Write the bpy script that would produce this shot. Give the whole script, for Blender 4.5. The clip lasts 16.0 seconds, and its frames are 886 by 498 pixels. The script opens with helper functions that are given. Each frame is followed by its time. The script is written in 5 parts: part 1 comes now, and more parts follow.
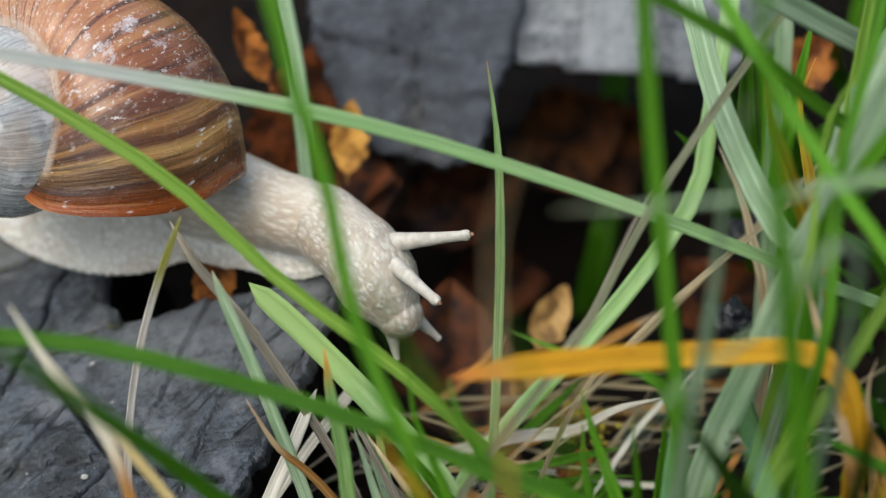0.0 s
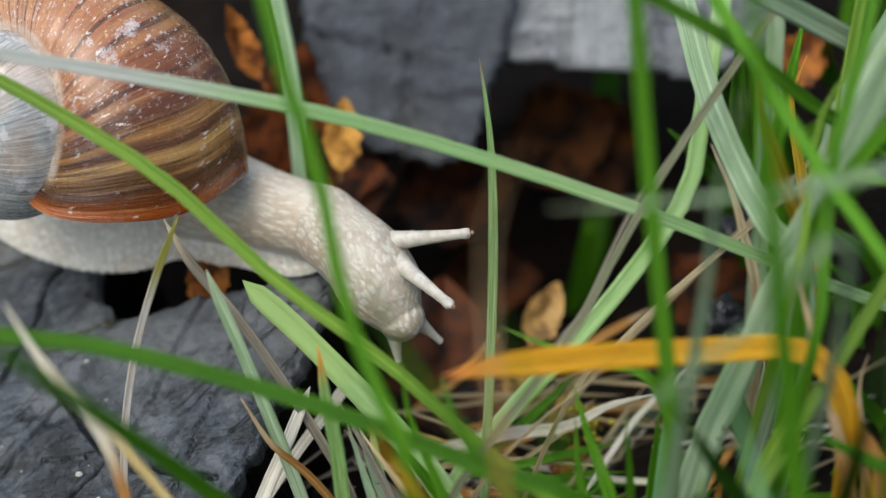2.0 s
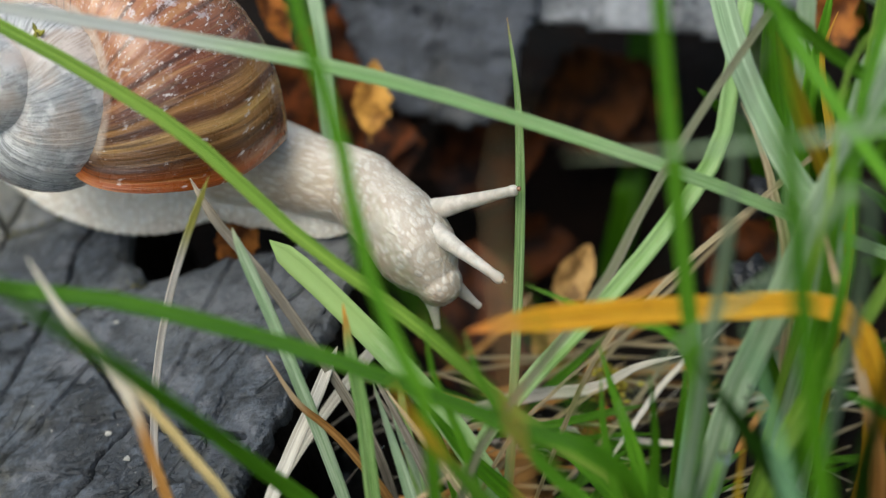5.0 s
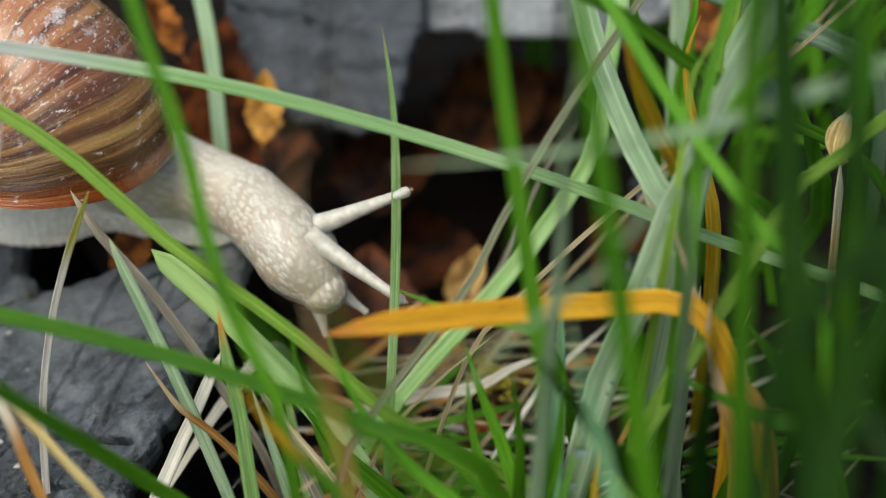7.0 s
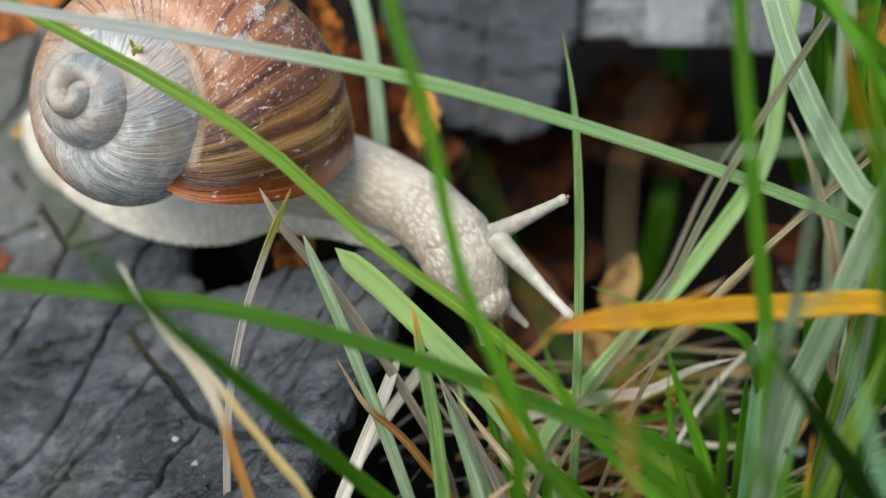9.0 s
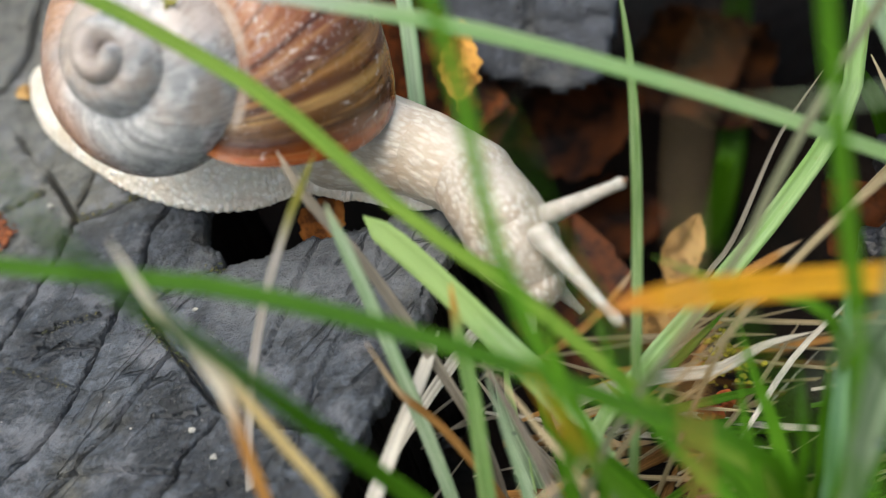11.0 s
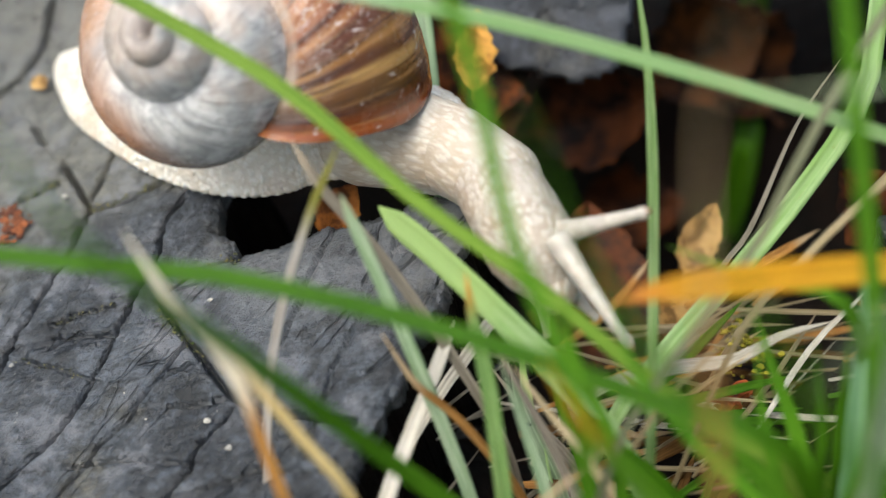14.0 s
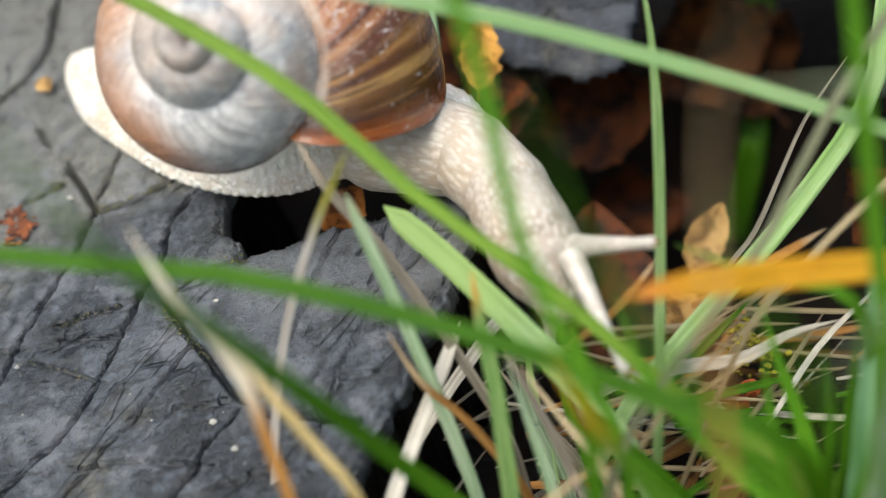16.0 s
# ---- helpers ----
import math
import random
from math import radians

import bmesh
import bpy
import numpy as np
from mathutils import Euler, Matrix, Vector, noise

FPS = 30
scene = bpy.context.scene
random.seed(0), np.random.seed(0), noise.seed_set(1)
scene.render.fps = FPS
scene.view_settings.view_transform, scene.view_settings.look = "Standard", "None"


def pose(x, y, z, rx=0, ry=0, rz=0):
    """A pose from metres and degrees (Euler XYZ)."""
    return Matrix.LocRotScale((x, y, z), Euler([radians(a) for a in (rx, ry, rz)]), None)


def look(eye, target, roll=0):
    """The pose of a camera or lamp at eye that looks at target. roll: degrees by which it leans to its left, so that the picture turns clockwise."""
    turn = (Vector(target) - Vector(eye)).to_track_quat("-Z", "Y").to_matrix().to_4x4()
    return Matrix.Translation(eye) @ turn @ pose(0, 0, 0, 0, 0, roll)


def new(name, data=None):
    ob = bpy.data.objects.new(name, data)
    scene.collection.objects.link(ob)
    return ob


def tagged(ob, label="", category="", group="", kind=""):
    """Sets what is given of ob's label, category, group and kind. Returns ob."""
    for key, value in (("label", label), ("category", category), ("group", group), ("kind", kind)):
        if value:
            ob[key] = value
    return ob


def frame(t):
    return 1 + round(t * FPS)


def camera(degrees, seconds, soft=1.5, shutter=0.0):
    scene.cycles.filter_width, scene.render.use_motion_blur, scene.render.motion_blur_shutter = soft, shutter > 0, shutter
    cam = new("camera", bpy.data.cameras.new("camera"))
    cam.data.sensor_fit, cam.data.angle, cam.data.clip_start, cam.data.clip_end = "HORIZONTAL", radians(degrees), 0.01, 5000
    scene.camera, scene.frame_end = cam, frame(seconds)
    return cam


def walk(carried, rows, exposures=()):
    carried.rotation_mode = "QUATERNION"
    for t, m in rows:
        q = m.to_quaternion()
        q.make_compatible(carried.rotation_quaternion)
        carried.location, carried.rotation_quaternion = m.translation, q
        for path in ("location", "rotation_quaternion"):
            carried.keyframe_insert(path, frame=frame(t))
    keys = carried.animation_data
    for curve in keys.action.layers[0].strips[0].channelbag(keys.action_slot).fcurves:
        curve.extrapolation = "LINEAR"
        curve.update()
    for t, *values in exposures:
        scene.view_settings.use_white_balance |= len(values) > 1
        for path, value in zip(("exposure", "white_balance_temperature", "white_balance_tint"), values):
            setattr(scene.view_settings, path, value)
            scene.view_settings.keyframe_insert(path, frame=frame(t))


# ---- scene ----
# A Roman snail crawling over broken slate among grass; all lengths below in millimetres.
cam = camera(30, 16.0, soft=1.25)
cam.data.dof.use_dof = True
cam.data.dof.focus_distance = 0.205
cam.data.dof.aperture_fstop = 11.5
walk(cam, [
    (0.0, pose(0.02939, -0.16011, 0.16987, 43.904, -3.499, -1.088)),
    (0.5, pose(0.02917, -0.16027, 0.17021, 43.826, -3.597, -1.229)),
    (1.0, pose(0.02976, -0.15972, 0.16996, 43.564, -3.544, -1.477)),
    (1.5, pose(0.02947, -0.16018, 0.17029, 43.731, -3.583, -1.434)),
    (2.0, pose(0.02921, -0.16042, 0.17045, 43.779, -3.613, -1.367)),
    (2.5, pose(0.02945, -0.15982, 0.16989, 43.495, -3.451, -1.285)),
    (3.0, pose(0.02963, -0.15917, 0.16921, 43.399, -3.325, -1.168)),
    (3.5, pose(0.02958, -0.15930, 0.16925, 43.299, -3.382, -1.136)),
    (4.0, pose(0.02946, -0.15957, 0.16896, 43.044, -3.094, -0.781)),
    (4.2, pose(0.02962, -0.16036, 0.16852, 43.230, -2.873, -0.437)),
    (6.3, pose(0.03787, -0.16313, 0.16916, 42.431, -2.122, -0.431)),
    (6.5, pose(0.03897, -0.16404, 0.17110, 42.539, -2.751, -1.402)),
    (7.0, pose(0.04356, -0.16518, 0.17313, 43.069, -2.325, -1.767)),
    (7.5, pose(0.04330, -0.16612, 0.17616, 43.542, -2.424, -1.660)),
    (8.0, pose(0.03578, -0.17246, 0.18151, 43.786, -2.616, -1.281)),
    (8.5, pose(0.02313, -0.17577, 0.17934, 43.680, -2.098, -0.456)),
    (9.0, pose(0.02137, -0.16727, 0.17006, 43.995, -2.613, -1.041)),
    (9.2, pose(0.02081, -0.16400, 0.16733, 43.844, -2.300, -1.012)),
    (11.5, pose(0.02512, -0.15007, 0.15441, 42.083, -0.355, -0.320)),
    (12.0, pose(0.02463, -0.15027, 0.15525, 41.932, -0.492, -0.471)),
    (12.5, pose(0.02485, -0.15063, 0.15495, 41.948, -0.395, -0.544)),
    (13.0, pose(0.02451, -0.15076, 0.15500, 42.248, -0.286, -0.380)),
    (13.5, pose(0.02485, -0.15022, 0.15448, 41.996, -0.046, -0.207)),
    (14.0, pose(0.02457, -0.15009, 0.15449, 42.000, -0.000, 0.000)),
    (14.5, pose(0.02552, -0.15041, 0.15470, 41.904, 0.140, -0.034)),
    (15.0, pose(0.02451, -0.15022, 0.15425, 41.982, 0.043, -0.202)),
    (15.5, pose(0.02472, -0.15047, 0.15420, 42.067, 0.230, -0.172)),
    (16.0, pose(0.02466, -0.15017, 0.15362, 42.175, 0.324, -0.017)),
], exposures=((0.0, 0.68, 6200, 6), (4.2, 0.62, 6200, 6), (6.5, 0.74, 6450, 2), (9.0, 0.68, 6300, 5), (11.5, 0.97, 6450, 8), (16.0, 1.07, 6450, 8)))

# ---------------------------------------------------------------- light
world = bpy.data.worlds.new("overcast_sky")
scene.world = world
world.use_nodes = True
wn = world.node_tree
sky = wn.nodes.new("ShaderNodeTexSky")
sky.sky_type = "NISHITA"
sky.sun_disc = False
sky.sun_elevation, sky.sun_rotation = radians(68), radians(-120)
sky.air_density, sky.dust_density = 1.6, 6.0
wn.links.new(sky.outputs[0], wn.nodes["Background"].inputs[0])
wn.nodes["Background"].inputs[1].default_value = 0.125
sun_data = bpy.data.lights.new("sun", "SUN")
sun_data.energy, sun_data.angle, sun_data.color = 1.55, radians(50), (0.94, 0.99, 0.95)
sun = new("sun", sun_data)
sun.matrix_world = look((-0.87, -0.50, 2.48), (0, 0, 0))


# ---------------------------------------------------------------- geometry helpers
MM = 0.001
NRM = Vector((-0.2701, -0.1190, 0.9555))
RU = Vector((0.9628, -0.0334, 0.2680))
RV = Vector((0.0, 0.9923, 0.1236))


def on_rock(u, v, h=0.0):
    """A place in metres from millimetres along, across and above the slate's face."""
    return (RU * u + RV * v + NRM * h) * MM


def smooth(a, b, x):
    t = np.clip((x - a) / (b - a), 0, 1)
    return t * t * (3 - 2 * t)


def mesh_of(name, verts, faces, material, uvs=None, smooth_faces=True):
    me = bpy.data.meshes.new(name)
    me.from_pydata([tuple(v) for v in verts], [], faces)
    if uvs is not None:
        layer = me.uv_layers.new(name="UVMap")
        idx = np.empty(len(me.loops), dtype=np.int32)
        me.loops.foreach_get("vertex_index", idx)
        layer.data.foreach_set("uv", np.asarray(uvs, dtype=np.float32)[idx].ravel())
    me.materials.append(material)
    me.polygons.foreach_set("use_smooth", [smooth_faces] * len(me.polygons))
    me.update()
    return me


def part(name, me, parent, label=""):
    ob = new(name, me)
    ob.parent = parent
    return tagged(ob, label) if label else ob


def grid_faces(n, m, wrap=False):
    """Quads of n rings of m points."""
    out = []
    for i in range(n - 1):
        for j in range(m if wrap else m - 1):
            k = (j + 1) % m
            out.append((i * m + j, i * m + k, (i + 1) * m + k, (i + 1) * m + j))
    return out


def spline(points, count):
    """A smooth curve through the points, count samples, even in length."""
    p = np.array(points, float)
    p = np.vstack([2 * p[0] - p[1], p, 2 * p[-1] - p[-2]])
    fine = []
    for i in range(1, len(p) - 2):
        t = np.linspace(0, 1, 24, endpoint=False)[:, None]
        a, b, c, d = p[i - 1], p[i], p[i + 1], p[i + 2]
        fine.append(0.5 * (2 * b + (c - a) * t + (2 * a - 5 * b + 4 * c - d) * t**2 + (3 * b - a - 3 * c + d) * t**3))
    fine = np.vstack([*fine, p[-2][None]])
    s = np.r_[0, np.cumsum(np.linalg.norm(np.diff(fine[:, :3], axis=0), axis=1))]
    at = np.linspace(0, s[-1], count)
    return np.stack([np.interp(at, s, fine[:, k]) for k in range(fine.shape[1])], 1)


# ---------------------------------------------------------------- materials
def mat(name, rough=0.5, spec=0.5):
    m = bpy.data.materials.new(name)
    m.use_nodes = True
    bs = m.node_tree.nodes["Principled BSDF"]
    bs.inputs["Roughness"].default_value = rough
    bs.inputs["Specular IOR Level"].default_value = spec
    return m, m.node_tree, bs


def node(nt, kind, **values):
    n = nt.nodes.new(kind)
    for key, value in values.items():
        n.inputs[key.replace("_", " ")].default_value = value
    return n


def tex_noise(nt, vec, scale, detail=4.0, rough=0.55):
    n = node(nt, "ShaderNodeTexNoise", Scale=scale, Detail=detail, Roughness=rough)
    if vec is not None:
        nt.links.new(vec, n.inputs["Vector"])
    return n.outputs[0]


def ramp(nt, fac, stops):
    r = nt.nodes.new("ShaderNodeValToRGB")
    el = r.color_ramp.elements
    while len(el) < len(stops):
        el.new(0.5)
    for e, (pos, col) in zip(el, stops):
        e.position = pos
        e.color = (*col, 1) if len(col) == 3 else col
    nt.links.new(fac, r.inputs[0])
    return r.outputs[0]


def mix(nt, fac, a, b, mode="MIX"):
    n = nt.nodes.new("ShaderNodeMix")
    n.data_type, n.blend_type = "RGBA", mode
    for slot, value in ((0, fac), (6, a), (7, b)):
        if isinstance(value, (int, float)):
            n.inputs[slot].default_value = value
        elif isinstance(value, tuple):
            n.inputs[slot].default_value = (*value, 1)
        else:
            nt.links.new(value, n.inputs[slot])
    return n.outputs[2]


def maths(nt, op, a, b=0.0):
    n = nt.nodes.new("ShaderNodeMath")
    n.operation = op
    for slot, value in ((0, a), (1, b)):
        if isinstance(value, (int, float)):
            n.inputs[slot].default_value = value
        else:
            nt.links.new(value, n.inputs[slot])
    return n.outputs[0]


def span(nt, value, lo, hi, a=0.0, b=1.0):
    n = nt.nodes.new("ShaderNodeMapRange")
    n.interpolation_type = "SMOOTHSTEP"
    for slot, v in ((1, lo), (2, hi), (3, a), (4, b)):
        n.inputs[slot].default_value = v
    nt.links.new(value, n.inputs[0])
    return n.outputs[0]


def span_linear(nt, value, lo, hi):
    n = nt.nodes.new("ShaderNodeMapRange")
    n.inputs[1].default_value, n.inputs[2].default_value = lo, hi
    nt.links.new(value, n.inputs[0])
    return n.outputs[0]


def stretched(nt, out, sx, sy, sz):
    n = nt.nodes.new("ShaderNodeMapping")
    n.inputs["Scale"].default_value = (sx, sy, sz)
    nt.links.new(out, n.inputs[0])
    return n.outputs[0]


def coords(nt, which="Object"):
    return nt.nodes.new("ShaderNodeTexCoord").outputs[which]


def relief(nt, bs, height, strength, distance):
    b = node(nt, "ShaderNodeBump", Strength=strength, Distance=distance)
    nt.links.new(height, b.inputs["Height"])
    nt.links.new(b.outputs[0], bs.inputs["Normal"])


def grained(nt, co, angle, along, across):
    """Coordinates drawn out along one direction of the slate."""
    turn = nt.nodes.new("ShaderNodeMapping")
    turn.inputs["Rotation"].default_value = (0, 0, radians(-angle))
    nt.links.new(co, turn.inputs[0])
    return stretched(nt, turn.outputs[0], along, across, across)


def slate_material(name, dark, pale, banded=0.0, hairs=0.0, film=0.0):
    m, nt, bs = mat(name, 0.5, 0.5)
    co = coords(nt)
    big = tex_noise(nt, co, 38, 6, 0.62)
    wide = tex_noise(nt, co, 17, 3, 0.5)
    fine = tex_noise(nt, co, 420, 6, 0.7)
    tiny = tex_noise(nt, co, 1500, 4, 0.7)
    grain = tex_noise(nt, grained(nt, co, 54, 110, 620), 1.0, 5, 0.65)
    cross = tex_noise(nt, grained(nt, co, 8, 120, 520), 1.0, 5, 0.65)
    c = mix(nt, span(nt, big, 0.30, 0.70), dark, pale)
    c = mix(nt, span(nt, wide, 0.50, 0.70, 0.0, 0.6), c, tuple(1.35 * v for v in pale))
    c = mix(nt, span(nt, grain, 0.47, 0.66, 0.0, 0.7), c, tuple(0.5 * v for v in dark))
    c = mix(nt, span(nt, cross, 0.51, 0.64, 0.0, 0.8), c, tuple(0.5 * v for v in dark))
    c = mix(nt, span(nt, fine, 0.50, 0.66, 0.0, 0.6), c, tuple(min(1.0, 1.8 * v) for v in pale))
    c = mix(nt, span(nt, tex_noise(nt, co, 240, 4, 0.65), 0.38, 0.50, 0.55, 0.0), c, tuple(0.55 * v for v in dark))
    c = mix(nt, span(nt, tiny, 0.50, 0.64, 0.0, 0.6), c, tuple(0.45 * v for v in dark))
    warm = maths(nt, "MULTIPLY", span(nt, tex_noise(nt, co, 55, 4), 0.52, 0.70), span(nt, fine, 0.4, 0.65, 0.1, 0.55))
    c = mix(nt, warm, c, (0.115, 0.10, 0.06))
    if film:
        # an olive film of algae on the upper part of the slab
        sep = nt.nodes.new("ShaderNodeSeparateXYZ")
        nt.links.new(co, sep.inputs[0])
        edge = maths(nt, "SUBTRACT", sep.outputs[1], maths(nt, "MULTIPLY", sep.outputs[0], 0.55))
        where = span(nt, maths(nt, "ADD", edge, maths(nt, "MULTIPLY", big, 0.02)), 0.014, 0.032)
        c = mix(nt, maths(nt, "MULTIPLY", where, span(nt, fine, 0.35, 0.6, 0.25, film)), c, (0.155, 0.150, 0.125))
    if film:
        # a paler facet between the gap and the broken front edge
        pale_facet = maths(nt, "MULTIPLY", span(nt, maths(nt, "ADD", sep.outputs[0], maths(nt, "MULTIPLY", big, 0.006)), -0.004, 0.006), span(nt, maths(nt, "ADD", sep.outputs[1], maths(nt, "MULTIPLY", wide, 0.012)), -0.019, -0.006))
        c = mix(nt, maths(nt, "MULTIPLY", pale_facet, span(nt, fine, 0.3, 0.65, 0.25, 0.75)), c, (0.150, 0.155, 0.165))
    if banded:
        wave = tex_noise(nt, stretched(nt, co, 170, 12, 12), 1.0, 3)
        c = mix(nt, span(nt, wave, 0.4, 0.6, 0.0, banded), c, tuple(1.5 * v for v in pale))
    h = maths(nt, "ADD", maths(nt, "MULTIPLY", grain, 0.6), maths(nt, "MULTIPLY", cross, 0.6))
    h = maths(nt, "ADD", h, maths(nt, "ADD", maths(nt, "MULTIPLY", fine, 0.55), maths(nt, "MULTIPLY", tiny, 0.25)))
    if hairs:
        # hairline cracks that run with the cleavage, and pale blotches
        bent = nt.nodes.new("ShaderNodeVectorMath")
        bent.operation = "MULTIPLY_ADD"
        wob = node(nt, "ShaderNodeTexNoise", Scale=130.0, Detail=4.0)
        nt.links.new(co, wob.inputs["Vector"])
        nt.links.new(wob.outputs["Color"], bent.inputs[0])
        bent.inputs[1].default_value = (0.0010, 0.0010, 0.0010)
        nt.links.new(co, bent.inputs[2])
        for scale, thin, seed_ in ((105, 0.016, 70), (190, 0.02, 110)):
            vor = nt.nodes.new("ShaderNodeTexVoronoi")
            vor.feature = "DISTANCE_TO_EDGE"
            vor.inputs["Scale"].default_value = scale
            nt.links.new(grained(nt, bent.outputs[0], 54, 0.15, 1.0), vor.inputs["Vector"])
            broken = span(nt, tex_noise(nt, co, seed_, 3), 0.52, 0.62)
            hair = maths(nt, "MULTIPLY", span(nt, vor.outputs["Distance"], thin * 0.3, thin, 1.0, 0.0), broken)
            c = mix(nt, maths(nt, "MULTIPLY", hair, hairs), c, tuple(0.3 * v for v in dark))
            h = maths(nt, "SUBTRACT", h, maths(nt, "MULTIPLY", hair, 0.7))
        blotch = span(nt, tex_noise(nt, co, 150, 5, 0.72), 0.52, 0.62, 0.0, 0.55)
        c = mix(nt, maths(nt, "MULTIPLY", blotch, span(nt, big, 0.35, 0.6)), c, (0.135, 0.138, 0.155))
    nt.links.new(c, bs.inputs["Base Color"])
    nt.links.new(span(nt, maths(nt, "ADD", maths(nt, "MULTIPLY", fine, 0.5), maths(nt, "MULTIPLY", big, 0.5)), 0.35, 0.65, 0.24, 0.60), bs.inputs["Roughness"])
    relief(nt, bs, h, 1.0, 0.0011)
    return m


def blade_material(name, low, high, tip, tip_from=0.9, veins=0.28, spots=0.0, clear=0.3):
    m, nt, bs = mat(name, 0.45, 0.17)
    uv = coords(nt, "UV")
    info = nt.nodes.new("ShaderNodeObjectInfo").outputs["Random"]
    sep = nt.nodes.new("ShaderNodeSeparateXYZ")
    nt.links.new(uv, sep.inputs[0])
    along = sep.outputs[1]
    shift = nt.nodes.new("ShaderNodeVectorMath")
    shift.operation = "ADD"
    nt.links.new(uv, shift.inputs[0])
    comb = nt.nodes.new("ShaderNodeCombineXYZ")
    nt.links.new(maths(nt, "MULTIPLY", info, 37.0), comb.inputs[2])
    nt.links.new(comb.outputs[0], shift.inputs[1])
    vec = shift.outputs[0]
    vein = tex_noise(nt, stretched(nt, vec, 13, 1.1, 1), 1.0, 3, 0.6)
    cloud = tex_noise(nt, stretched(nt, vec, 1.3, 7, 1), 1.0, 5, 0.6)
    c = mix(nt, span(nt, cloud, 0.3, 0.7), low, high)
    c = mix(nt, span(nt, vein, 0.38, 0.62, veins, 0.0), c, tuple(0.45 * v for v in low))
    c = mix(nt, span(nt, vein, 0.58, 0.72, 0.0, veins * 0.6), c, tuple(min(1.0, 1.45 * v) for v in high))
    if spots:
        s = tex_noise(nt, stretched(nt, vec, 3, 26, 1), 1.0, 4, 0.7)
        c = mix(nt, span(nt, s, 0.60, 0.72, 0.0, spots), c, (0.22, 0.09, 0.02))
    hue = nt.nodes.new("ShaderNodeHueSaturation")
    nt.links.new(c, hue.inputs["Color"])
    nt.links.new(span(nt, info, 0.0, 1.0, 0.82, 1.18), hue.inputs["Value"])
    c = mix(nt, span(nt, maths(nt, "ADD", along, maths(nt, "MULTIPLY", cloud, 0.06)), tip_from, tip_from + 0.1), hue.outputs[0], tip)
    nt.links.new(c, bs.inputs["Base Color"])
    relief(nt, bs, vein, 0.5, 0.0003)
    tl = nt.nodes.new("ShaderNodeBsdfTranslucent")
    nt.links.new(c, tl.inputs[0])
    both = nt.nodes.new("ShaderNodeMixShader")
    both.inputs[0].default_value = clear
    nt.links.new(bs.outputs[0], both.inputs[1])
    nt.links.new(tl.outputs[0], both.inputs[2])
    nt.links.new(both.outputs[0], nt.nodes["Material Output"].inputs[0])
    return m


def leaf_material(name, a, b, rough=0.65):
    m, nt, bs = mat(name, rough, 0.2)
    co = coords(nt)
    big = tex_noise(nt, co, 130, 5, 0.65)
    fine = tex_noise(nt, co, 900, 4, 0.6)
    c = mix(nt, span(nt, big, 0.3, 0.7), a, b)
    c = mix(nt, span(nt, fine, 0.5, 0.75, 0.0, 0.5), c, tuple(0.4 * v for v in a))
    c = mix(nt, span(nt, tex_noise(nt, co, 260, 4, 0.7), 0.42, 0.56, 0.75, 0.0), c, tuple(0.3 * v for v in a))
    nt.links.new(c, bs.inputs["Base Color"])
    relief(nt, bs, maths(nt, "ADD", big, maths(nt, "MULTIPLY", fine, 0.4)), 0.6, 0.0006)
    return m


def soil_and_shade_material():
    m, nt, bs = mat("dark_soil_and_shade", 0.85, 0.15)
    co = coords(nt)
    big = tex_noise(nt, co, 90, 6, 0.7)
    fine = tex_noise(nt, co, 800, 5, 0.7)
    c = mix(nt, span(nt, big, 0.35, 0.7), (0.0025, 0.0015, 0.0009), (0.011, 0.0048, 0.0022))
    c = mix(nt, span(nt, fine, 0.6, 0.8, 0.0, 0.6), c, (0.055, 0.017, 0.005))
    far = nt.nodes.new("ShaderNodeVectorMath")
    far.operation = "LENGTH"
    nt.links.new(co, far.inputs[0])
    # ground beyond 0.2 m, out of view, coloured as turf to add bounce light
    turf = mix(nt, span(nt, tex_noise(nt, co, 30, 4), 0.4, 0.6), (0.05, 0.09, 0.02), (0.16, 0.17, 0.07))
    c = mix(nt, span(nt, far.outputs["Value"], 0.20, 0.30), c, turf)
    nt.links.new(c, bs.inputs["Base Color"])
    relief(nt, bs, maths(nt, "ADD", big, fine), 1.0, 0.002)
    return m


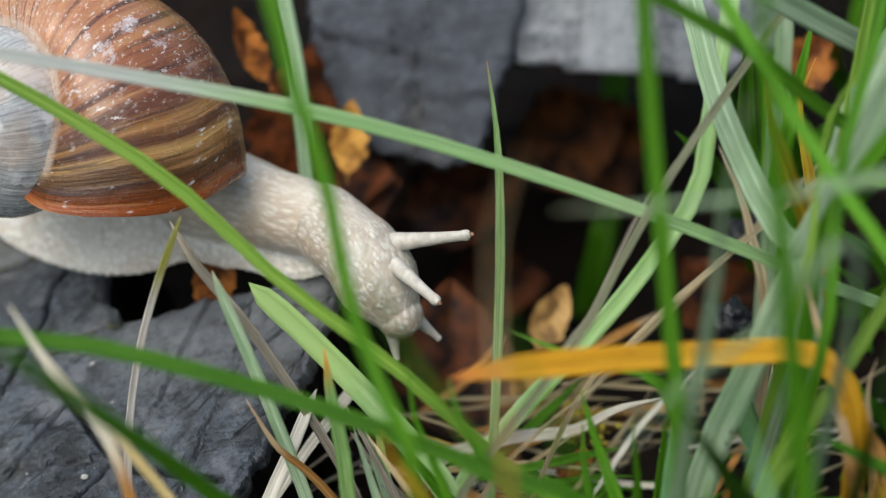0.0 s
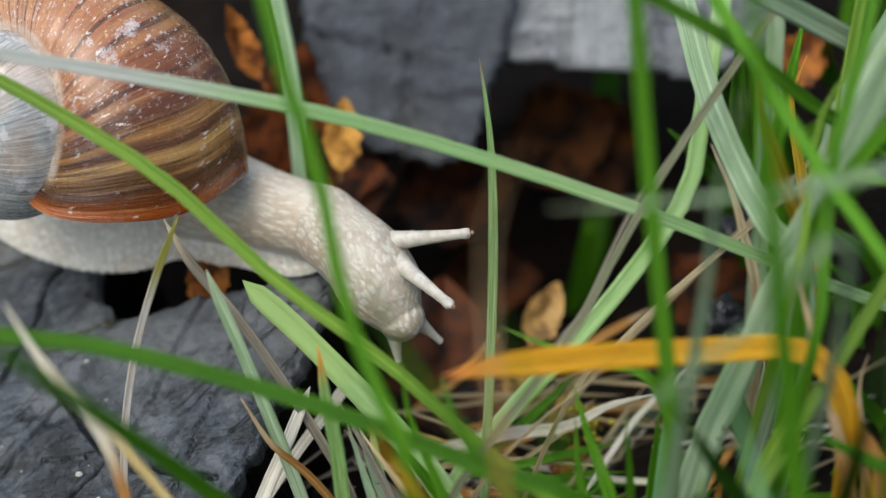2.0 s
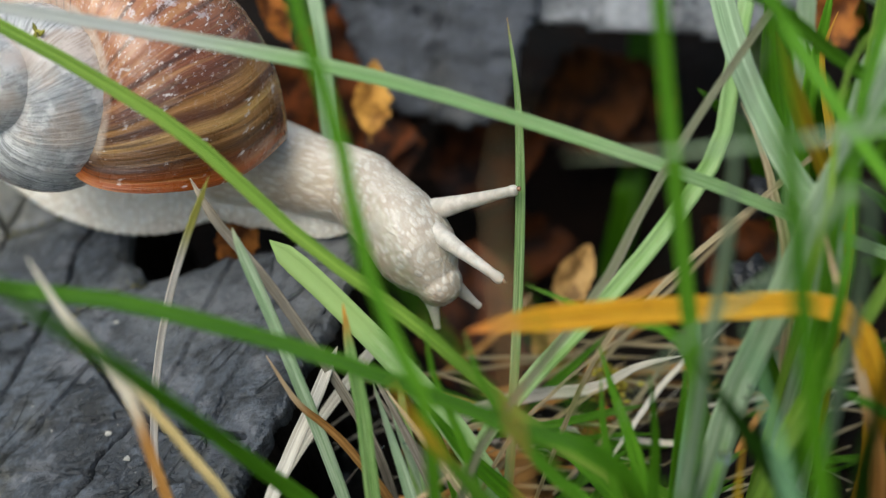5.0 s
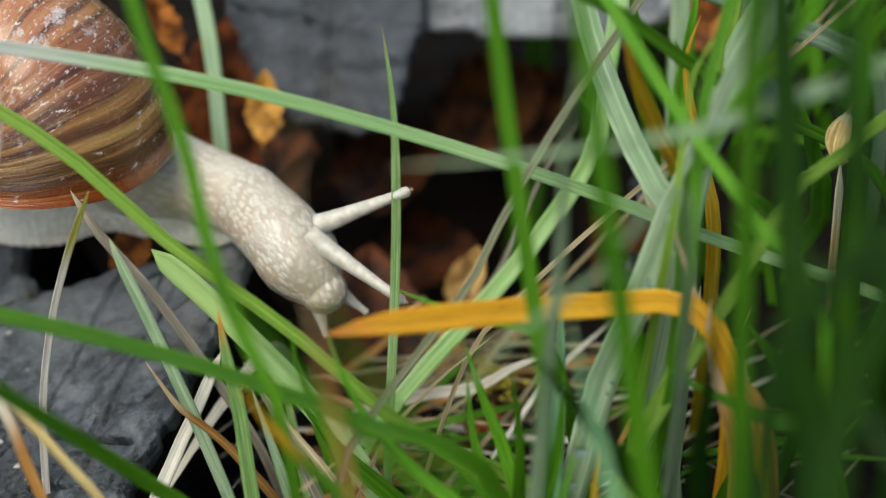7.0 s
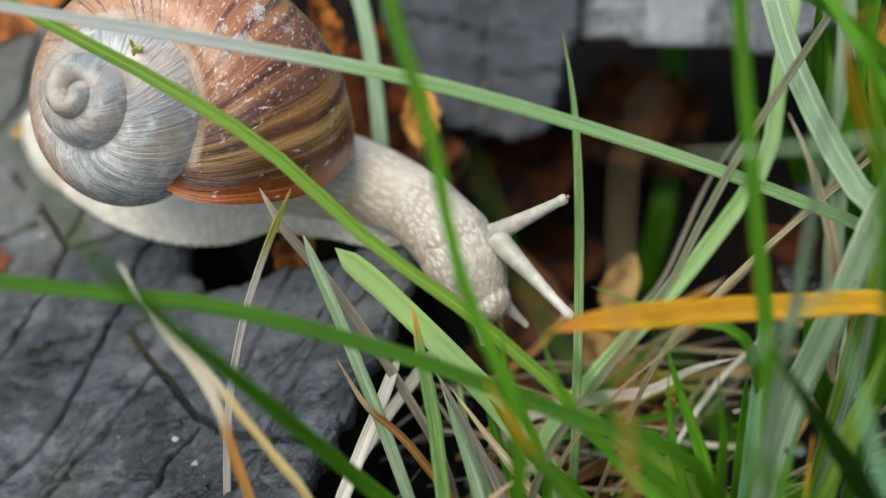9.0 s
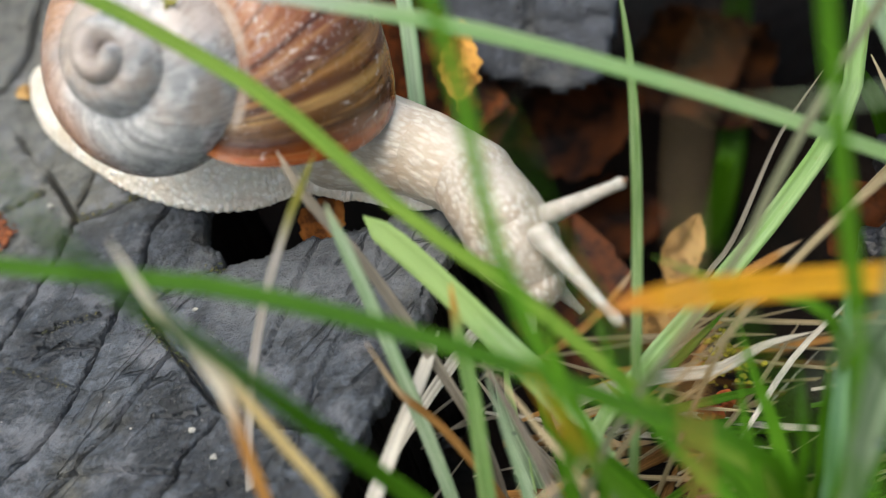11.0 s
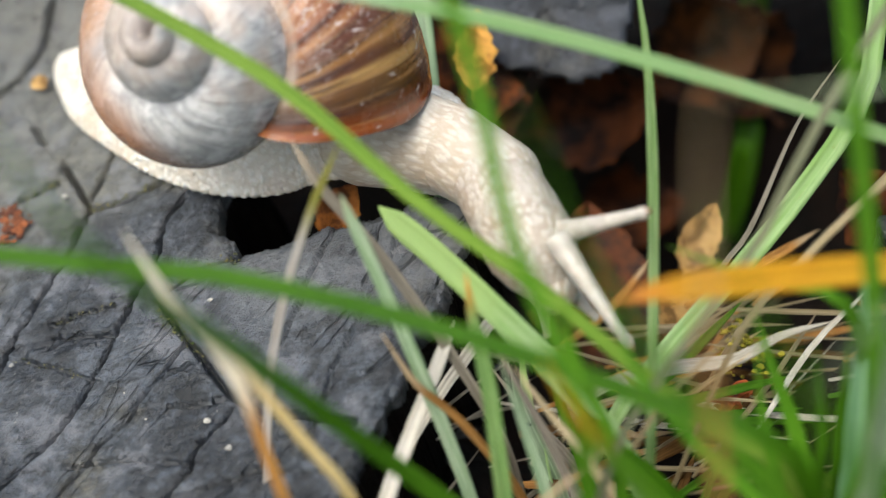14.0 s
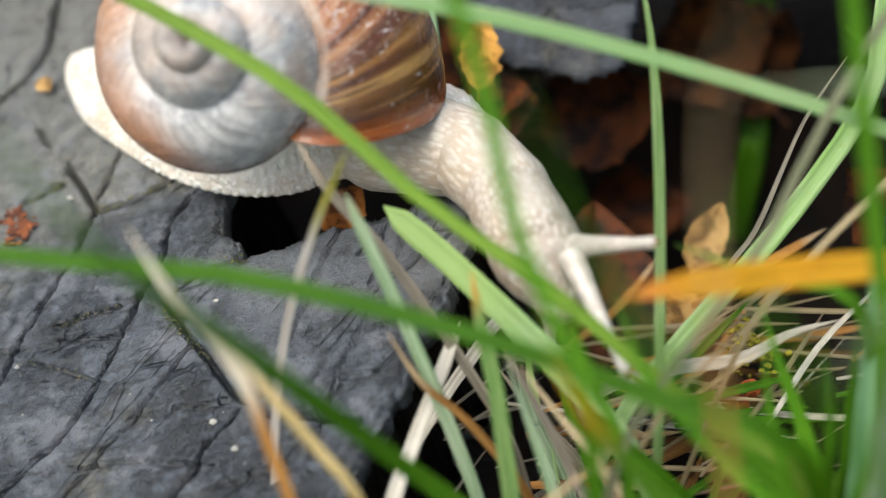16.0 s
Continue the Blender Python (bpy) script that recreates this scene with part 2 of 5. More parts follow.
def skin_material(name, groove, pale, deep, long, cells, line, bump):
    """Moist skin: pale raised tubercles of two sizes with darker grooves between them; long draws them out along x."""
    m, nt, bs = mat(name, 0.36, 0.5)
    co = coords(nt)
    wob = node(nt, "ShaderNodeTexNoise", Scale=420, Detail=2.0)
    nt.links.new(co, wob.inputs["Vector"])
    shift = nt.nodes.new("ShaderNodeVectorMath")
    shift.operation = "MULTIPLY_ADD"
    nt.links.new(wob.outputs["Color"], shift.inputs[0])
    shift.inputs[1].default_value = (0.0007, 0.0007, 0.0007)
    nt.links.new(co, shift.inputs[2])
    vec = stretched(nt, shift.outputs[0], long, 1.0, 1.0)
    edges = []
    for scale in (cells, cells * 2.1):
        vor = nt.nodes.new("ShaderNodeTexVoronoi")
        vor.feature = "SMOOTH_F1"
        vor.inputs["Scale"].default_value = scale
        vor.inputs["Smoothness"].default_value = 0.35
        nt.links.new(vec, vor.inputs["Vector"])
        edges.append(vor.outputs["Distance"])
    big = tex_noise(nt, co, 90, 4, 0.6)
    fine = tex_noise(nt, co, 1500, 3, 0.6)
    c = mix(nt, span(nt, big, 0.32, 0.68), deep, pale)
    worn = span(nt, tex_noise(nt, co, 150, 3), 0.36, 0.58, 0.35, 1.0)
    blush = span(nt, tex_noise(nt, co, 110, 3, 0.5), 0.52, 0.68, 0.0, 0.45)
    c = mix(nt, blush, c, (0.46, 0.33, 0.22))
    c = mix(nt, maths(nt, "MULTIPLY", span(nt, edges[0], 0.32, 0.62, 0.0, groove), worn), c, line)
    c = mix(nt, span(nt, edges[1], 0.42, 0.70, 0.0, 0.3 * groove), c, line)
    c = mix(nt, span(nt, fine, 0.55, 0.8, 0.0, 0.2), c, (0.48, 0.40, 0.30))
    nt.links.new(c, bs.inputs["Base Color"])
    bs.inputs["Subsurface Weight"].default_value = 0.2
    bs.inputs["Subsurface Radius"].default_value = (0.0012, 0.0008, 0.0005)
    bs.inputs["Subsurface Scale"].default_value = 0.5
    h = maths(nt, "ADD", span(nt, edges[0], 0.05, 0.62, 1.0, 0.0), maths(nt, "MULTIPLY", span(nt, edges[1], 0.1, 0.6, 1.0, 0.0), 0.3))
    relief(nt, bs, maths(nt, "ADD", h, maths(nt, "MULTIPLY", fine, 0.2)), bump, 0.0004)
    return m


def shell_material():
    m, nt, bs = mat("snail_shell", 0.3, 0.5)
    uv = coords(nt, "UV")
    co = coords(nt)
    sep = nt.nodes.new("ShaderNodeSeparateXYZ")
    nt.links.new(uv, sep.inputs[0])
    turn, around = sep.outputs[0], sep.outputs[1]
    lines = tex_noise(nt, stretched(nt, uv, 75, 2.2, 1), 1.0, 4, 0.6)
    broad = tex_noise(nt, stretched(nt, uv, 16, 1.2, 1), 1.0, 3, 0.6)
    hairs = tex_noise(nt, stretched(nt, uv, 210, 5, 1), 1.0, 4, 0.7)
    blot = tex_noise(nt, co, 140, 5, 0.65)
    fine = tex_noise(nt, co, 900, 4, 0.65)
    years = maths(nt, "ADD", turn, maths(nt, "MULTIPLY", maths(nt, "SUBTRACT", broad, 0.5), 0.045))
    brown = ramp(nt, span_linear(nt, years, 2.95, 3.72), (
        (0.0, (0.45, 0.30, 0.22)), (0.45, (0.36, 0.18, 0.100)), (0.66, (0.31, 0.128, 0.060)), (0.74, (0.25, 0.092, 0.038)), (0.81, (0.165, 0.048, 0.016)),
        (0.852, (0.085, 0.025, 0.009)), (0.864, (0.23, 0.105, 0.026)), (0.876, (0.08, 0.025, 0.009)), (0.886, (0.10, 0.035, 0.012)), (0.894, (0.42, 0.245, 0.080)), (0.903, (0.12, 0.052, 0.015)),
        (0.930, (0.060, 0.023, 0.006)), (0.952, (0.14, 0.033, 0.006)), (0.972, (0.25, 0.052, 0.006)), (1.0, (0.06, 0.015, 0.004))))
    brown = mix(nt, span(nt, lines, 0.53, 0.63, 0.0, 0.5), brown, (0.36, 0.175, 0.062))
    brown = mix(nt, span(nt, lines, 0.38, 0.49, 0.8, 0.0), brown, (0.035, 0.012, 0.007))
    flake = maths(nt, "MULTIPLY", span(nt, tex_noise(nt, stretched(nt, uv, 120, 40, 1), 1.0, 4, 0.6), 0.60, 0.66), span(nt, blot, 0.42, 0.58))
    brown = mix(nt, span(nt, hairs, 0.54, 0.66, 0.0, 0.3), brown, (0.40, 0.22, 0.085))
    brown = mix(nt, span(nt, hairs, 0.30, 0.44, 0.6, 0.0), brown, (0.05, 0.016, 0.008))
    brown = mix(nt, maths(nt, "MULTIPLY", flake, 0.8), brown, (0.62, 0.56, 0.54))
    peel = maths(nt, "MULTIPLY", span(nt, tex_noise(nt, stretched(nt, uv, 30, 14, 1), 1.0, 5, 0.75), 0.56, 0.62), span(nt, turn, 3.52, 3.60, 1.0, 0.0))
    brown = mix(nt, maths(nt, "MULTIPLY", peel, 0.7), brown, (0.44, 0.39, 0.40))
    scale_ = maths(nt, "MULTIPLY", span(nt, tex_noise(nt, stretched(nt, uv, 190, 75, 1), 1.0, 3, 0.7), 0.59, 0.65), span(nt, turn, 3.56, 3.64, 1.0, 0.0))
    brown = mix(nt, maths(nt, "MULTIPLY", scale_, 0.75), brown, (0.50, 0.44, 0.40))
    seam = maths(nt, "MULTIPLY", span(nt, around, 0.566, 0.582), span(nt, turn, 3.63, 3.67, 1.0, 0.0))
    brown = mix(nt, maths(nt, "MULTIPLY", seam, span(nt, blot, 0.35, 0.6, 0.3, 0.9)), brown, (0.42, 0.34, 0.28))
    grey = mix(nt, span(nt, blot, 0.35, 0.65), (0.33, 0.33, 0.335), (0.52, 0.51, 0.495))
    grey = mix(nt, span(nt, hairs, 0.40, 0.53, 0.75, 0.0), grey, (0.17, 0.17, 0.175))
    grey = mix(nt, span(nt, tex_noise(nt, co, 190, 4, 0.7), 0.50, 0.60, 0.0, 0.75), grey, (0.60, 0.585, 0.585))
    grey = mix(nt, span(nt, tex_noise(nt, co, 75, 4), 0.48, 0.60, 0.0, 0.5), grey, (0.40, 0.27, 0.19))
    rim = maths(nt, "MULTIPLY", span(nt, around, 0.42, 0.62, 1.0, 0.0), span(nt, turn, 2.86, 2.97))
    grey = mix(nt, maths(nt, "MULTIPLY", rim, span(nt, blot, 0.30, 0.55, 0.65, 1.0)), grey, (0.44, 0.19, 0.085))
    age = maths(nt, "ADD", turn, maths(nt, "MULTIPLY", maths(nt, "SUBTRACT", blot, 0.5), 0.35))
    c = mix(nt, span(nt, age, 2.98, 3.26), grey, brown)
    c = mix(nt, span(nt, fine, 0.62, 0.8, 0.0, 0.12), c, (0.6, 0.52, 0.45))
    nt.links.new(c, bs.inputs["Base Color"])
    nt.links.new(span(nt, blot, 0.35, 0.65, 0.15, 0.36), bs.inputs["Roughness"])
    bs.inputs["Coat Weight"].default_value = 0.45
    bs.inputs["Specular IOR Level"].default_value = 0.35
    bs.inputs["Coat Roughness"].default_value = 0.12
    relief(nt, bs, maths(nt, "ADD", maths(nt, "ADD", lines, maths(nt, "MULTIPLY", hairs, 0.7)), maths(nt, "MULTIPLY", fine, 0.5)), 0.6, 0.0005)
    return m


SLATE = slate_material("wet_slate", (0.0032, 0.0048, 0.0084), (0.052, 0.060, 0.074), hairs=0.4, film=0.6)
SLATE_GREY = slate_material("grey_slate", (0.014, 0.017, 0.024), (0.046, 0.051, 0.064), 0.3, 0.0)
SLATE_PALE = slate_material("pale_slate", (0.08, 0.084, 0.093), (0.22, 0.225, 0.24), 0.5, 0.0)
SOIL_AND_SHADE = soil_and_shade_material()
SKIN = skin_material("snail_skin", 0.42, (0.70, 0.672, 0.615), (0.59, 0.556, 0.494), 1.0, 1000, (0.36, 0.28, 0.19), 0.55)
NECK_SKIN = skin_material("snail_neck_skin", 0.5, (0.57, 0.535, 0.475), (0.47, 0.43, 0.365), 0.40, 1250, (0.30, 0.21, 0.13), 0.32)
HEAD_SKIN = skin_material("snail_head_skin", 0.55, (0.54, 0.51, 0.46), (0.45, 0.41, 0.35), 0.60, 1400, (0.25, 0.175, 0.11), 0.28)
SHELL = shell_material()
GREEN = blade_material("green_grass", (0.070, 0.205, 0.009), (0.130, 0.325, 0.018), (0.15, 0.24, 0.05), 0.96)
DEEP = blade_material("deep_green_grass", (0.034, 0.118, 0.003), (0.072, 0.195, 0.005), (0.10, 0.20, 0.03), 0.97)
# the green grass again, its colour lowered for blades that stand in shade
SHADED = blade_material("shaded_green_grass", (0.009, 0.034, 0.002), (0.022, 0.068, 0.004), (0.05, 0.10, 0.02), 0.97)
LIME = blade_material("yellow_green_grass", (0.126, 0.239, 0.022), (0.211, 0.338, 0.045), (0.34, 0.34, 0.08), 0.95)
FRESH = blade_material("fresh_pale_grass", (0.23, 0.39, 0.115), (0.40, 0.55, 0.27), (0.31, 0.44, 0.15), 0.74, 0.12, 0.3)
PALE = blade_material("pale_green_grass", (0.205, 0.315, 0.165), (0.385, 0.475, 0.325), (0.40, 0.40, 0.26), 0.96, 0.4)
LILAC = blade_material("bleached_green_grass", (0.18, 0.32, 0.115), (0.30, 0.43, 0.21), (0.41, 0.42, 0.39), 0.64)
SAGE = blade_material("sage_green_grass", (0.13, 0.23, 0.06), (0.27, 0.37, 0.17), (0.42, 0.13, 0.05), 0.975, 0.6)
BLUE = blade_material("blue_green_grass", (0.12, 0.27, 0.12), (0.23, 0.41, 0.22), (0.3, 0.38, 0.22), 0.97)
RIPE = blade_material("green_blade_rusty_tip", (0.13, 0.25, 0.06), (0.26, 0.38, 0.14), (0.56, 0.24, 0.03), 0.93, 0.5, 0.2)
TURNING = blade_material("green_blade_yellow_tip", (0.08, 0.21, 0.012), (0.15, 0.32, 0.03), (0.70, 0.42, 0.03), 0.84, 0.4, 0.15)
PURPLE = blade_material("purplish_grass", (0.15, 0.17, 0.08), (0.33, 0.33, 0.22), (0.30, 0.27, 0.22), 0.9, 0.6, 0.7)
YELLOW = blade_material("yellow_grass", (0.52, 0.25, 0.012), (0.72, 0.42, 0.03), (0.50, 0.15, 0.04), 0.95, 0.45, 0.75)
OCHRE = blade_material("golden_spotted_grass", (0.40, 0.25, 0.010), (0.58, 0.42, 0.025), (0.50, 0.22, 0.03), 0.95, 0.4, 0.7)
STRAW = blade_material("straw", (0.357, 0.272, 0.145), (0.527, 0.442, 0.281), (0.55, 0.44, 0.28), 0.9, 0.7, 0.25, 0.2)
GOLD = blade_material("golden_straw", (0.66, 0.48, 0.18), (0.82, 0.65, 0.33), (0.66, 0.58, 0.42), 0.82, 0.6, 0.2, 0.2)
BONE = blade_material("bleached_straw", (0.56, 0.51, 0.42), (0.74, 0.70, 0.61), (0.66, 0.6, 0.5), 0.95, 0.6, 0.1, 0.2)
SPLIT = blade_material("split_dry_grass", (0.44, 0.19, 0.04), (0.62, 0.33, 0.10), (0.80, 0.73, 0.58), 0.70, 0.6, 0.3, 0.2)
RUST = blade_material("rusty_straw", (0.40, 0.18, 0.045), (0.60, 0.33, 0.11), (0.55, 0.40, 0.24), 0.8, 0.6, 0.4, 0.2)
BROWNSTALK = blade_material("brown_stalk", (0.13, 0.06, 0.015), (0.24, 0.12, 0.035), (0.2, 0.12, 0.05), 0.9, 0.6, 0.4, 0.2)
STALK = blade_material("pale_stalk", (0.54, 0.47, 0.40), (0.74, 0.69, 0.64), (0.30, 0.28, 0.06), 0.84, 0.5, 0.35, 0.2)
GREYSTRAW = blade_material("grey_straw", (0.20, 0.17, 0.13), (0.36, 0.32, 0.26), (0.38, 0.31, 0.23), 0.92, 0.6, 0.2, 0.2)
LEAF_ORANGE = leaf_material("orange_leaf", (0.14, 0.036, 0.006), (0.40, 0.14, 0.022))
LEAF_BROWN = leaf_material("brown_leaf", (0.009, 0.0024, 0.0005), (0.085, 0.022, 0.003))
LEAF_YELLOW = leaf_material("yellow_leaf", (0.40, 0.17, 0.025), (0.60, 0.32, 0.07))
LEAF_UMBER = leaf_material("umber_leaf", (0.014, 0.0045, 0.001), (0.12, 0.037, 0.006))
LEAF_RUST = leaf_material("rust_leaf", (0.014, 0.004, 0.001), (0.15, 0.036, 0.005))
LEAF_BUFF = leaf_material("buff_leaf", (0.24, 0.125, 0.035), (0.42, 0.26, 0.095))


# ---------------------------------------------------------------- ground and slate
def noise_grid(x, y, scale, depth=4, seed=0.0):
    return np.array([noise.fractal(Vector((a * scale + seed, b * scale - seed, seed)), 1.0, 2.0, depth) for a, b in zip(x.ravel(), y.ravel())]).reshape(x.shape)


def build_ground():
    near = np.arange(-180, 181, 3.0)
    far = np.array([250, 400, 800, 2000, 6000, 20000, 60000.0])
    axis = np.r_[-far[::-1], near, far]
    x, y = np.meshgrid(axis, axis, indexing="ij")
    z = -30 + 3.0 * noise_grid(x, y, 0.05) + 1.5 * noise_grid(x, y, 0.2, 3, 4.0)
    z += 20 * smooth(45, 95, x - 0.45 * y) * smooth(400, 150, np.hypot(x, y))
    z -= 34 * smooth(46, 22, np.hypot((x - 52) / 1.15, y - 18))
    verts = np.stack([x, y, z], -1).reshape(-1, 3) * MM
    ob = new("ground", mesh_of("ground", verts, grid_faces(len(axis), len(axis)), SOIL_AND_SHADE))
    return tagged(ob, "dark damp soil with turf around the slate", "ground", kind="structure")


def far_from(x, y, line, sided=False):
    """Distance of points to a polyline, and on which side of it they lie."""
    best, side = np.full(x.shape, 1e9), np.zeros(x.shape)
    nx, ny, reach = x.copy(), y.copy(), np.ones(x.shape)
    for (ax, ay), (bx, by) in zip(line[:-1], line[1:]):
        dx, dy = bx - ax, by - ay
        t = np.clip(((x - ax) * dx + (y - ay) * dy) / (dx * dx + dy * dy), 0, 1)
        d = np.hypot(x - ax - t * dx, y - ay - t * dy)
        side = np.where(d < best, np.sign((x - ax) * dy - (y - ay) * dx), side)
        nx, ny = np.where(d < best, ax + t * dx, nx), np.where(d < best, ay + t * dy, ny)
        reach = np.where(d < best, max(abs(dx), abs(dy)) / math.hypot(dx, dy), reach)
        best = np.minimum(best, d)
    return (best, side, nx, ny, reach) if sided else best


def inside(x, y, ring):
    c = np.zeros(x.shape, bool)
    for (ax, ay), (bx, by) in zip(ring, ring[1:] + ring[:1]):
        cross = (ay > y) != (by > y)
        c ^= cross & (x < (bx - ax) * (y - ay) / (by - ay + 1e-12) + ax)
    return c


def slab(name, ring, cracks, material, step, depth, frame_of, label, rough=0.5, jag=0.7, under=3.0):
    """A broken slab of slate: a face with cracks, falling off along a ragged outline."""
    def axis(k, lo, hi):
        a, b = min(p[k] for p in ring) - 3, max(p[k] for p in ring) + 3
        lo, hi = max(lo, a), min(hi, b)
        return np.r_[np.arange(a, lo, 4 * step), np.arange(lo, hi, step), np.arange(hi, b + 4 * step, 2.5 * step)]
    xs, ys = axis(0, -46, 60), axis(1, -52, 36)
    x, y = np.meshgrid(xs, ys, indexing="ij")
    wob = noise_grid(x, y, 0.35, 4, 2.0)
    wx, wy = x + jag * wob, y + jag * noise_grid(x, y, 0.35, 4, 7.0)
    edge = far_from(wx, wy, ring + ring[:1])
    edge = np.where(inside(wx, wy, ring), edge, -edge)
    h = rough * (1.1 * noise_grid(x, y, 0.06, 3, 1.0) + 0.35 * noise_grid(x, y, 0.3, 4, 3.0))
    drift = noise_grid(x, y, 0.16, 3, 5.0)
    ridge = noise_grid(x * 0.5 + y * 0.35, y - x * 0.8, 0.22, 4, 9.0)
    h += 0.32 * rough * ridge
    cut = np.zeros(x.shape, bool)
    for width, deep, line in cracks:
        px, py = x + 0.5 * drift, y - 0.4 * drift
        d, side, nx, ny, reach = far_from(px, py, line, True)
        h += (0.30 if (line[0][0] * 7.3 + line[0][1] * 3.1) % 2 > 1 else -0.30) * side * np.exp(-d / 4.0) * smooth(0, 0.4, d)
        h -= 0.9 * deep * (1 - smooth(0.0, 0.8 * width, d))
        # the nearest points come to lie in the bottom of the crack itself
        on = (d <= 0.5 * step * reach * 1.02) & ~cut
        x, y = np.where(on, x + nx - px, x), np.where(on, y + ny - py, y)
        h = np.where(on, h - deep * (0.7 + 0.8 * np.clip(drift, -0.5, 0.5)), h)
        cut |= on
    h -= 0.8 * (1 - smooth(0, 1.3, edge)) ** 2
    n, m = x.shape
    keep = edge > -0.3
    faces, flat = [], cut.ravel()
    for f in grid_faces(n, m):
        if all(keep.flat[k] for k in f):
            a, b, c, e = f
            if flat[a] and flat[c] and not (flat[b] and flat[e]):
                faces += [(a, b, c), (a, c, e)]
            elif flat[b] and flat[e] and not (flat[a] and flat[c]):
                faces += [(a, b, e), (b, c, e)]
            else:
                faces.append(f)
    used = sorted({i for f in faces for i in f})
    back = {k: i for i, k in enumerate(used)}
    gx, gy = np.gradient(edge, xs, ys)
    inset = under * np.exp(-np.maximum(edge, 0) / 5.0)
    low = -depth + 1.5 * wob
    verts = [frame_of(x.flat[k], y.flat[k], h.flat[k]) for k in used]
    verts += [frame_of(x.flat[k] + gx.flat[k] * inset.flat[k], y.flat[k] + gy.flat[k] * inset.flat[k], low.flat[k]) for k in used]
    count = len(used)
    top = [tuple(back[k] for k in f) for f in faces]
    seen = {}
    for f in top:
        for p, q in zip(f, f[1:] + f[:1]):
            seen[(p, q)] = seen.get((p, q), 0) + 1
    rim = [(p, q) for p, q in seen if (q, p) not in seen]
    # the broken sides in three courses
    faces = [f[::-1] for f in top] + [tuple(k + count for k in f) for f in top]
    ladder = {}
    for p in {k for e in rim for k in e}:
        a, b = verts[p], verts[p + count]
        ladder[p] = [p]
        for t in (0.12, 0.4, 0.7):
            ladder[p].append(len(verts))
            jig = noise.noise_vector(a * 180 + Vector((t * 9, 0, 0))) * 0.9 * MM
            verts.append(a.lerp(b, t) + jig)
        ladder[p].append(p + count)
    for p, q in rim:
        for i in range(4):
            faces.append((ladder[p][i], ladder[q][i], ladder[q][i + 1], ladder[p][i + 1]))
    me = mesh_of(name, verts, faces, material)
    me.materials.append(SOIL_AND_SHADE)
    # lower courses take the near-black soil colour, standing in for shade in the gap
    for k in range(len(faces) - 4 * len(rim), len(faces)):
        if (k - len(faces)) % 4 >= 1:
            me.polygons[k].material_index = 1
    return tagged(new(name, me), label, "rock")


build_ground()
cracks_behind = [
    (1.35, 5.0, [(-34.5, 46), (-35.4, 33), (-38.6, 27.3), (-46, 20)]),
    (0.9, 3.0, [(-20.8, 10.3), (-23.0, 5.0), (-24.2, 0.9), (-25.4, -4.8), (-27.3, -8.9), (-30.0, -15.0), (-32.4, -20.2), (-33.5, -23.3), (-42, -36)]),
    (0.7, 1.6, [(-34.6, 17.4), (-32.4, 14.0)]),
    (0.75, 2.8, [(-29.2, 10.2), (-25.5, 4.5), (-23.9, 1.8)]),
    (1.1, 2.8, [(-23.7, 0.7), (-18.5, 1.7), (-13.0, 3.8)]),
    (0.9, 2.8, [(-9.9, 0.3), (-12.3, -3.8), (-13.0, -8.6), (-15.1, -13.8), (-17.2, -19.4), (-19.5, -25.2), (-24.1, -33.6), (-30.7, -39.5), (-38, -52)]),
]
cracks_along = [
    (0.74, 2.1, [(-1.9, -10.7), (-7.5, -12.7), (-11.9, -15.3), (-8.2, -21.0), (-4.8, -25.6), (-1, -31), (3, -34), (15, -37)]),
    (0.9, 2.8, [(-7.4, -22.4), (-10.6, -27.1), (-14.5, -32.3), (-22.2, -41.4), (-31, -54)]),
    (0.7, 2.2, [(-0.6, -32.6), (-3.9, -36.6), (-6.3, -41.5), (-7.9, -43.4), (-18, -60)]),
    (0.6, 1.2, [(-26.5, -16.9), (-20.4, -15.5), (-18.1, -15.0)]),
    (0.6, 1.1, [(-25.9, -18.7), (-18.0, -19.3)]),
    (0.35, 0.6, [(-30.6, -21.3), (-26.1, -22.9), (-20.3, -25.5)]),
    (0.38, 0.7, [(-8.3, -31.8), (-5.0, -31.9), (-1.4, -31.3)]),
]
cracks_across = [
    (0.46, 0.7, [(-22.0, -37.7), (-11.7, -38.1), (-5.8, -39.3)]),
    (0.41, 0.7, [(-4.7, -43.1), (3.5, -41.8), (12, -43)]),
    (0.49, 0.8, [(12.3, -6.0), (9.2, -14.1), (5.6, -24), (2.2, -32)]),
    (0.35, 0.6, [(-34.1, -19.4), (-31.7, -19.4)]),
    (0.32, 0.5, [(-30.4, -2.0), (-23.9, -1.4)]),
    (0.6, 1.3, [(-33.9, 4.4), (-29.2, 6.7)]),
    (0.41, 0.7, [(21, -9), (16.5, -19), (12, -30), (9, -40)]),
]
slab("slate_slab",
     [(-120, -80), (2, -80), (9.5, -52), (12.7, -46.5), (15.5, -41), (19.4, -32.8), (21.5, -27), (25, -20.5), (28, -12.5), (29.2, -7.4), (22.7, -6.4), (18.6, -8.2), (10.4, -8.4), (4.5, -9.8),
      (-1.7, -11.2), (-2.8, -8), (-5.4, -5.4), (-5.2, -1), (-3, 6), (-6, 16), (-13, 30), (-20, 44), (-31, 47), (-37, 62), (-50, 64), (-70, 90), (-120, 90)],
     cracks_behind + cracks_along + cracks_across,
     SLATE, 0.25, 30, on_rock, "dark grey wet slate slab with branching cracks", 0.6)


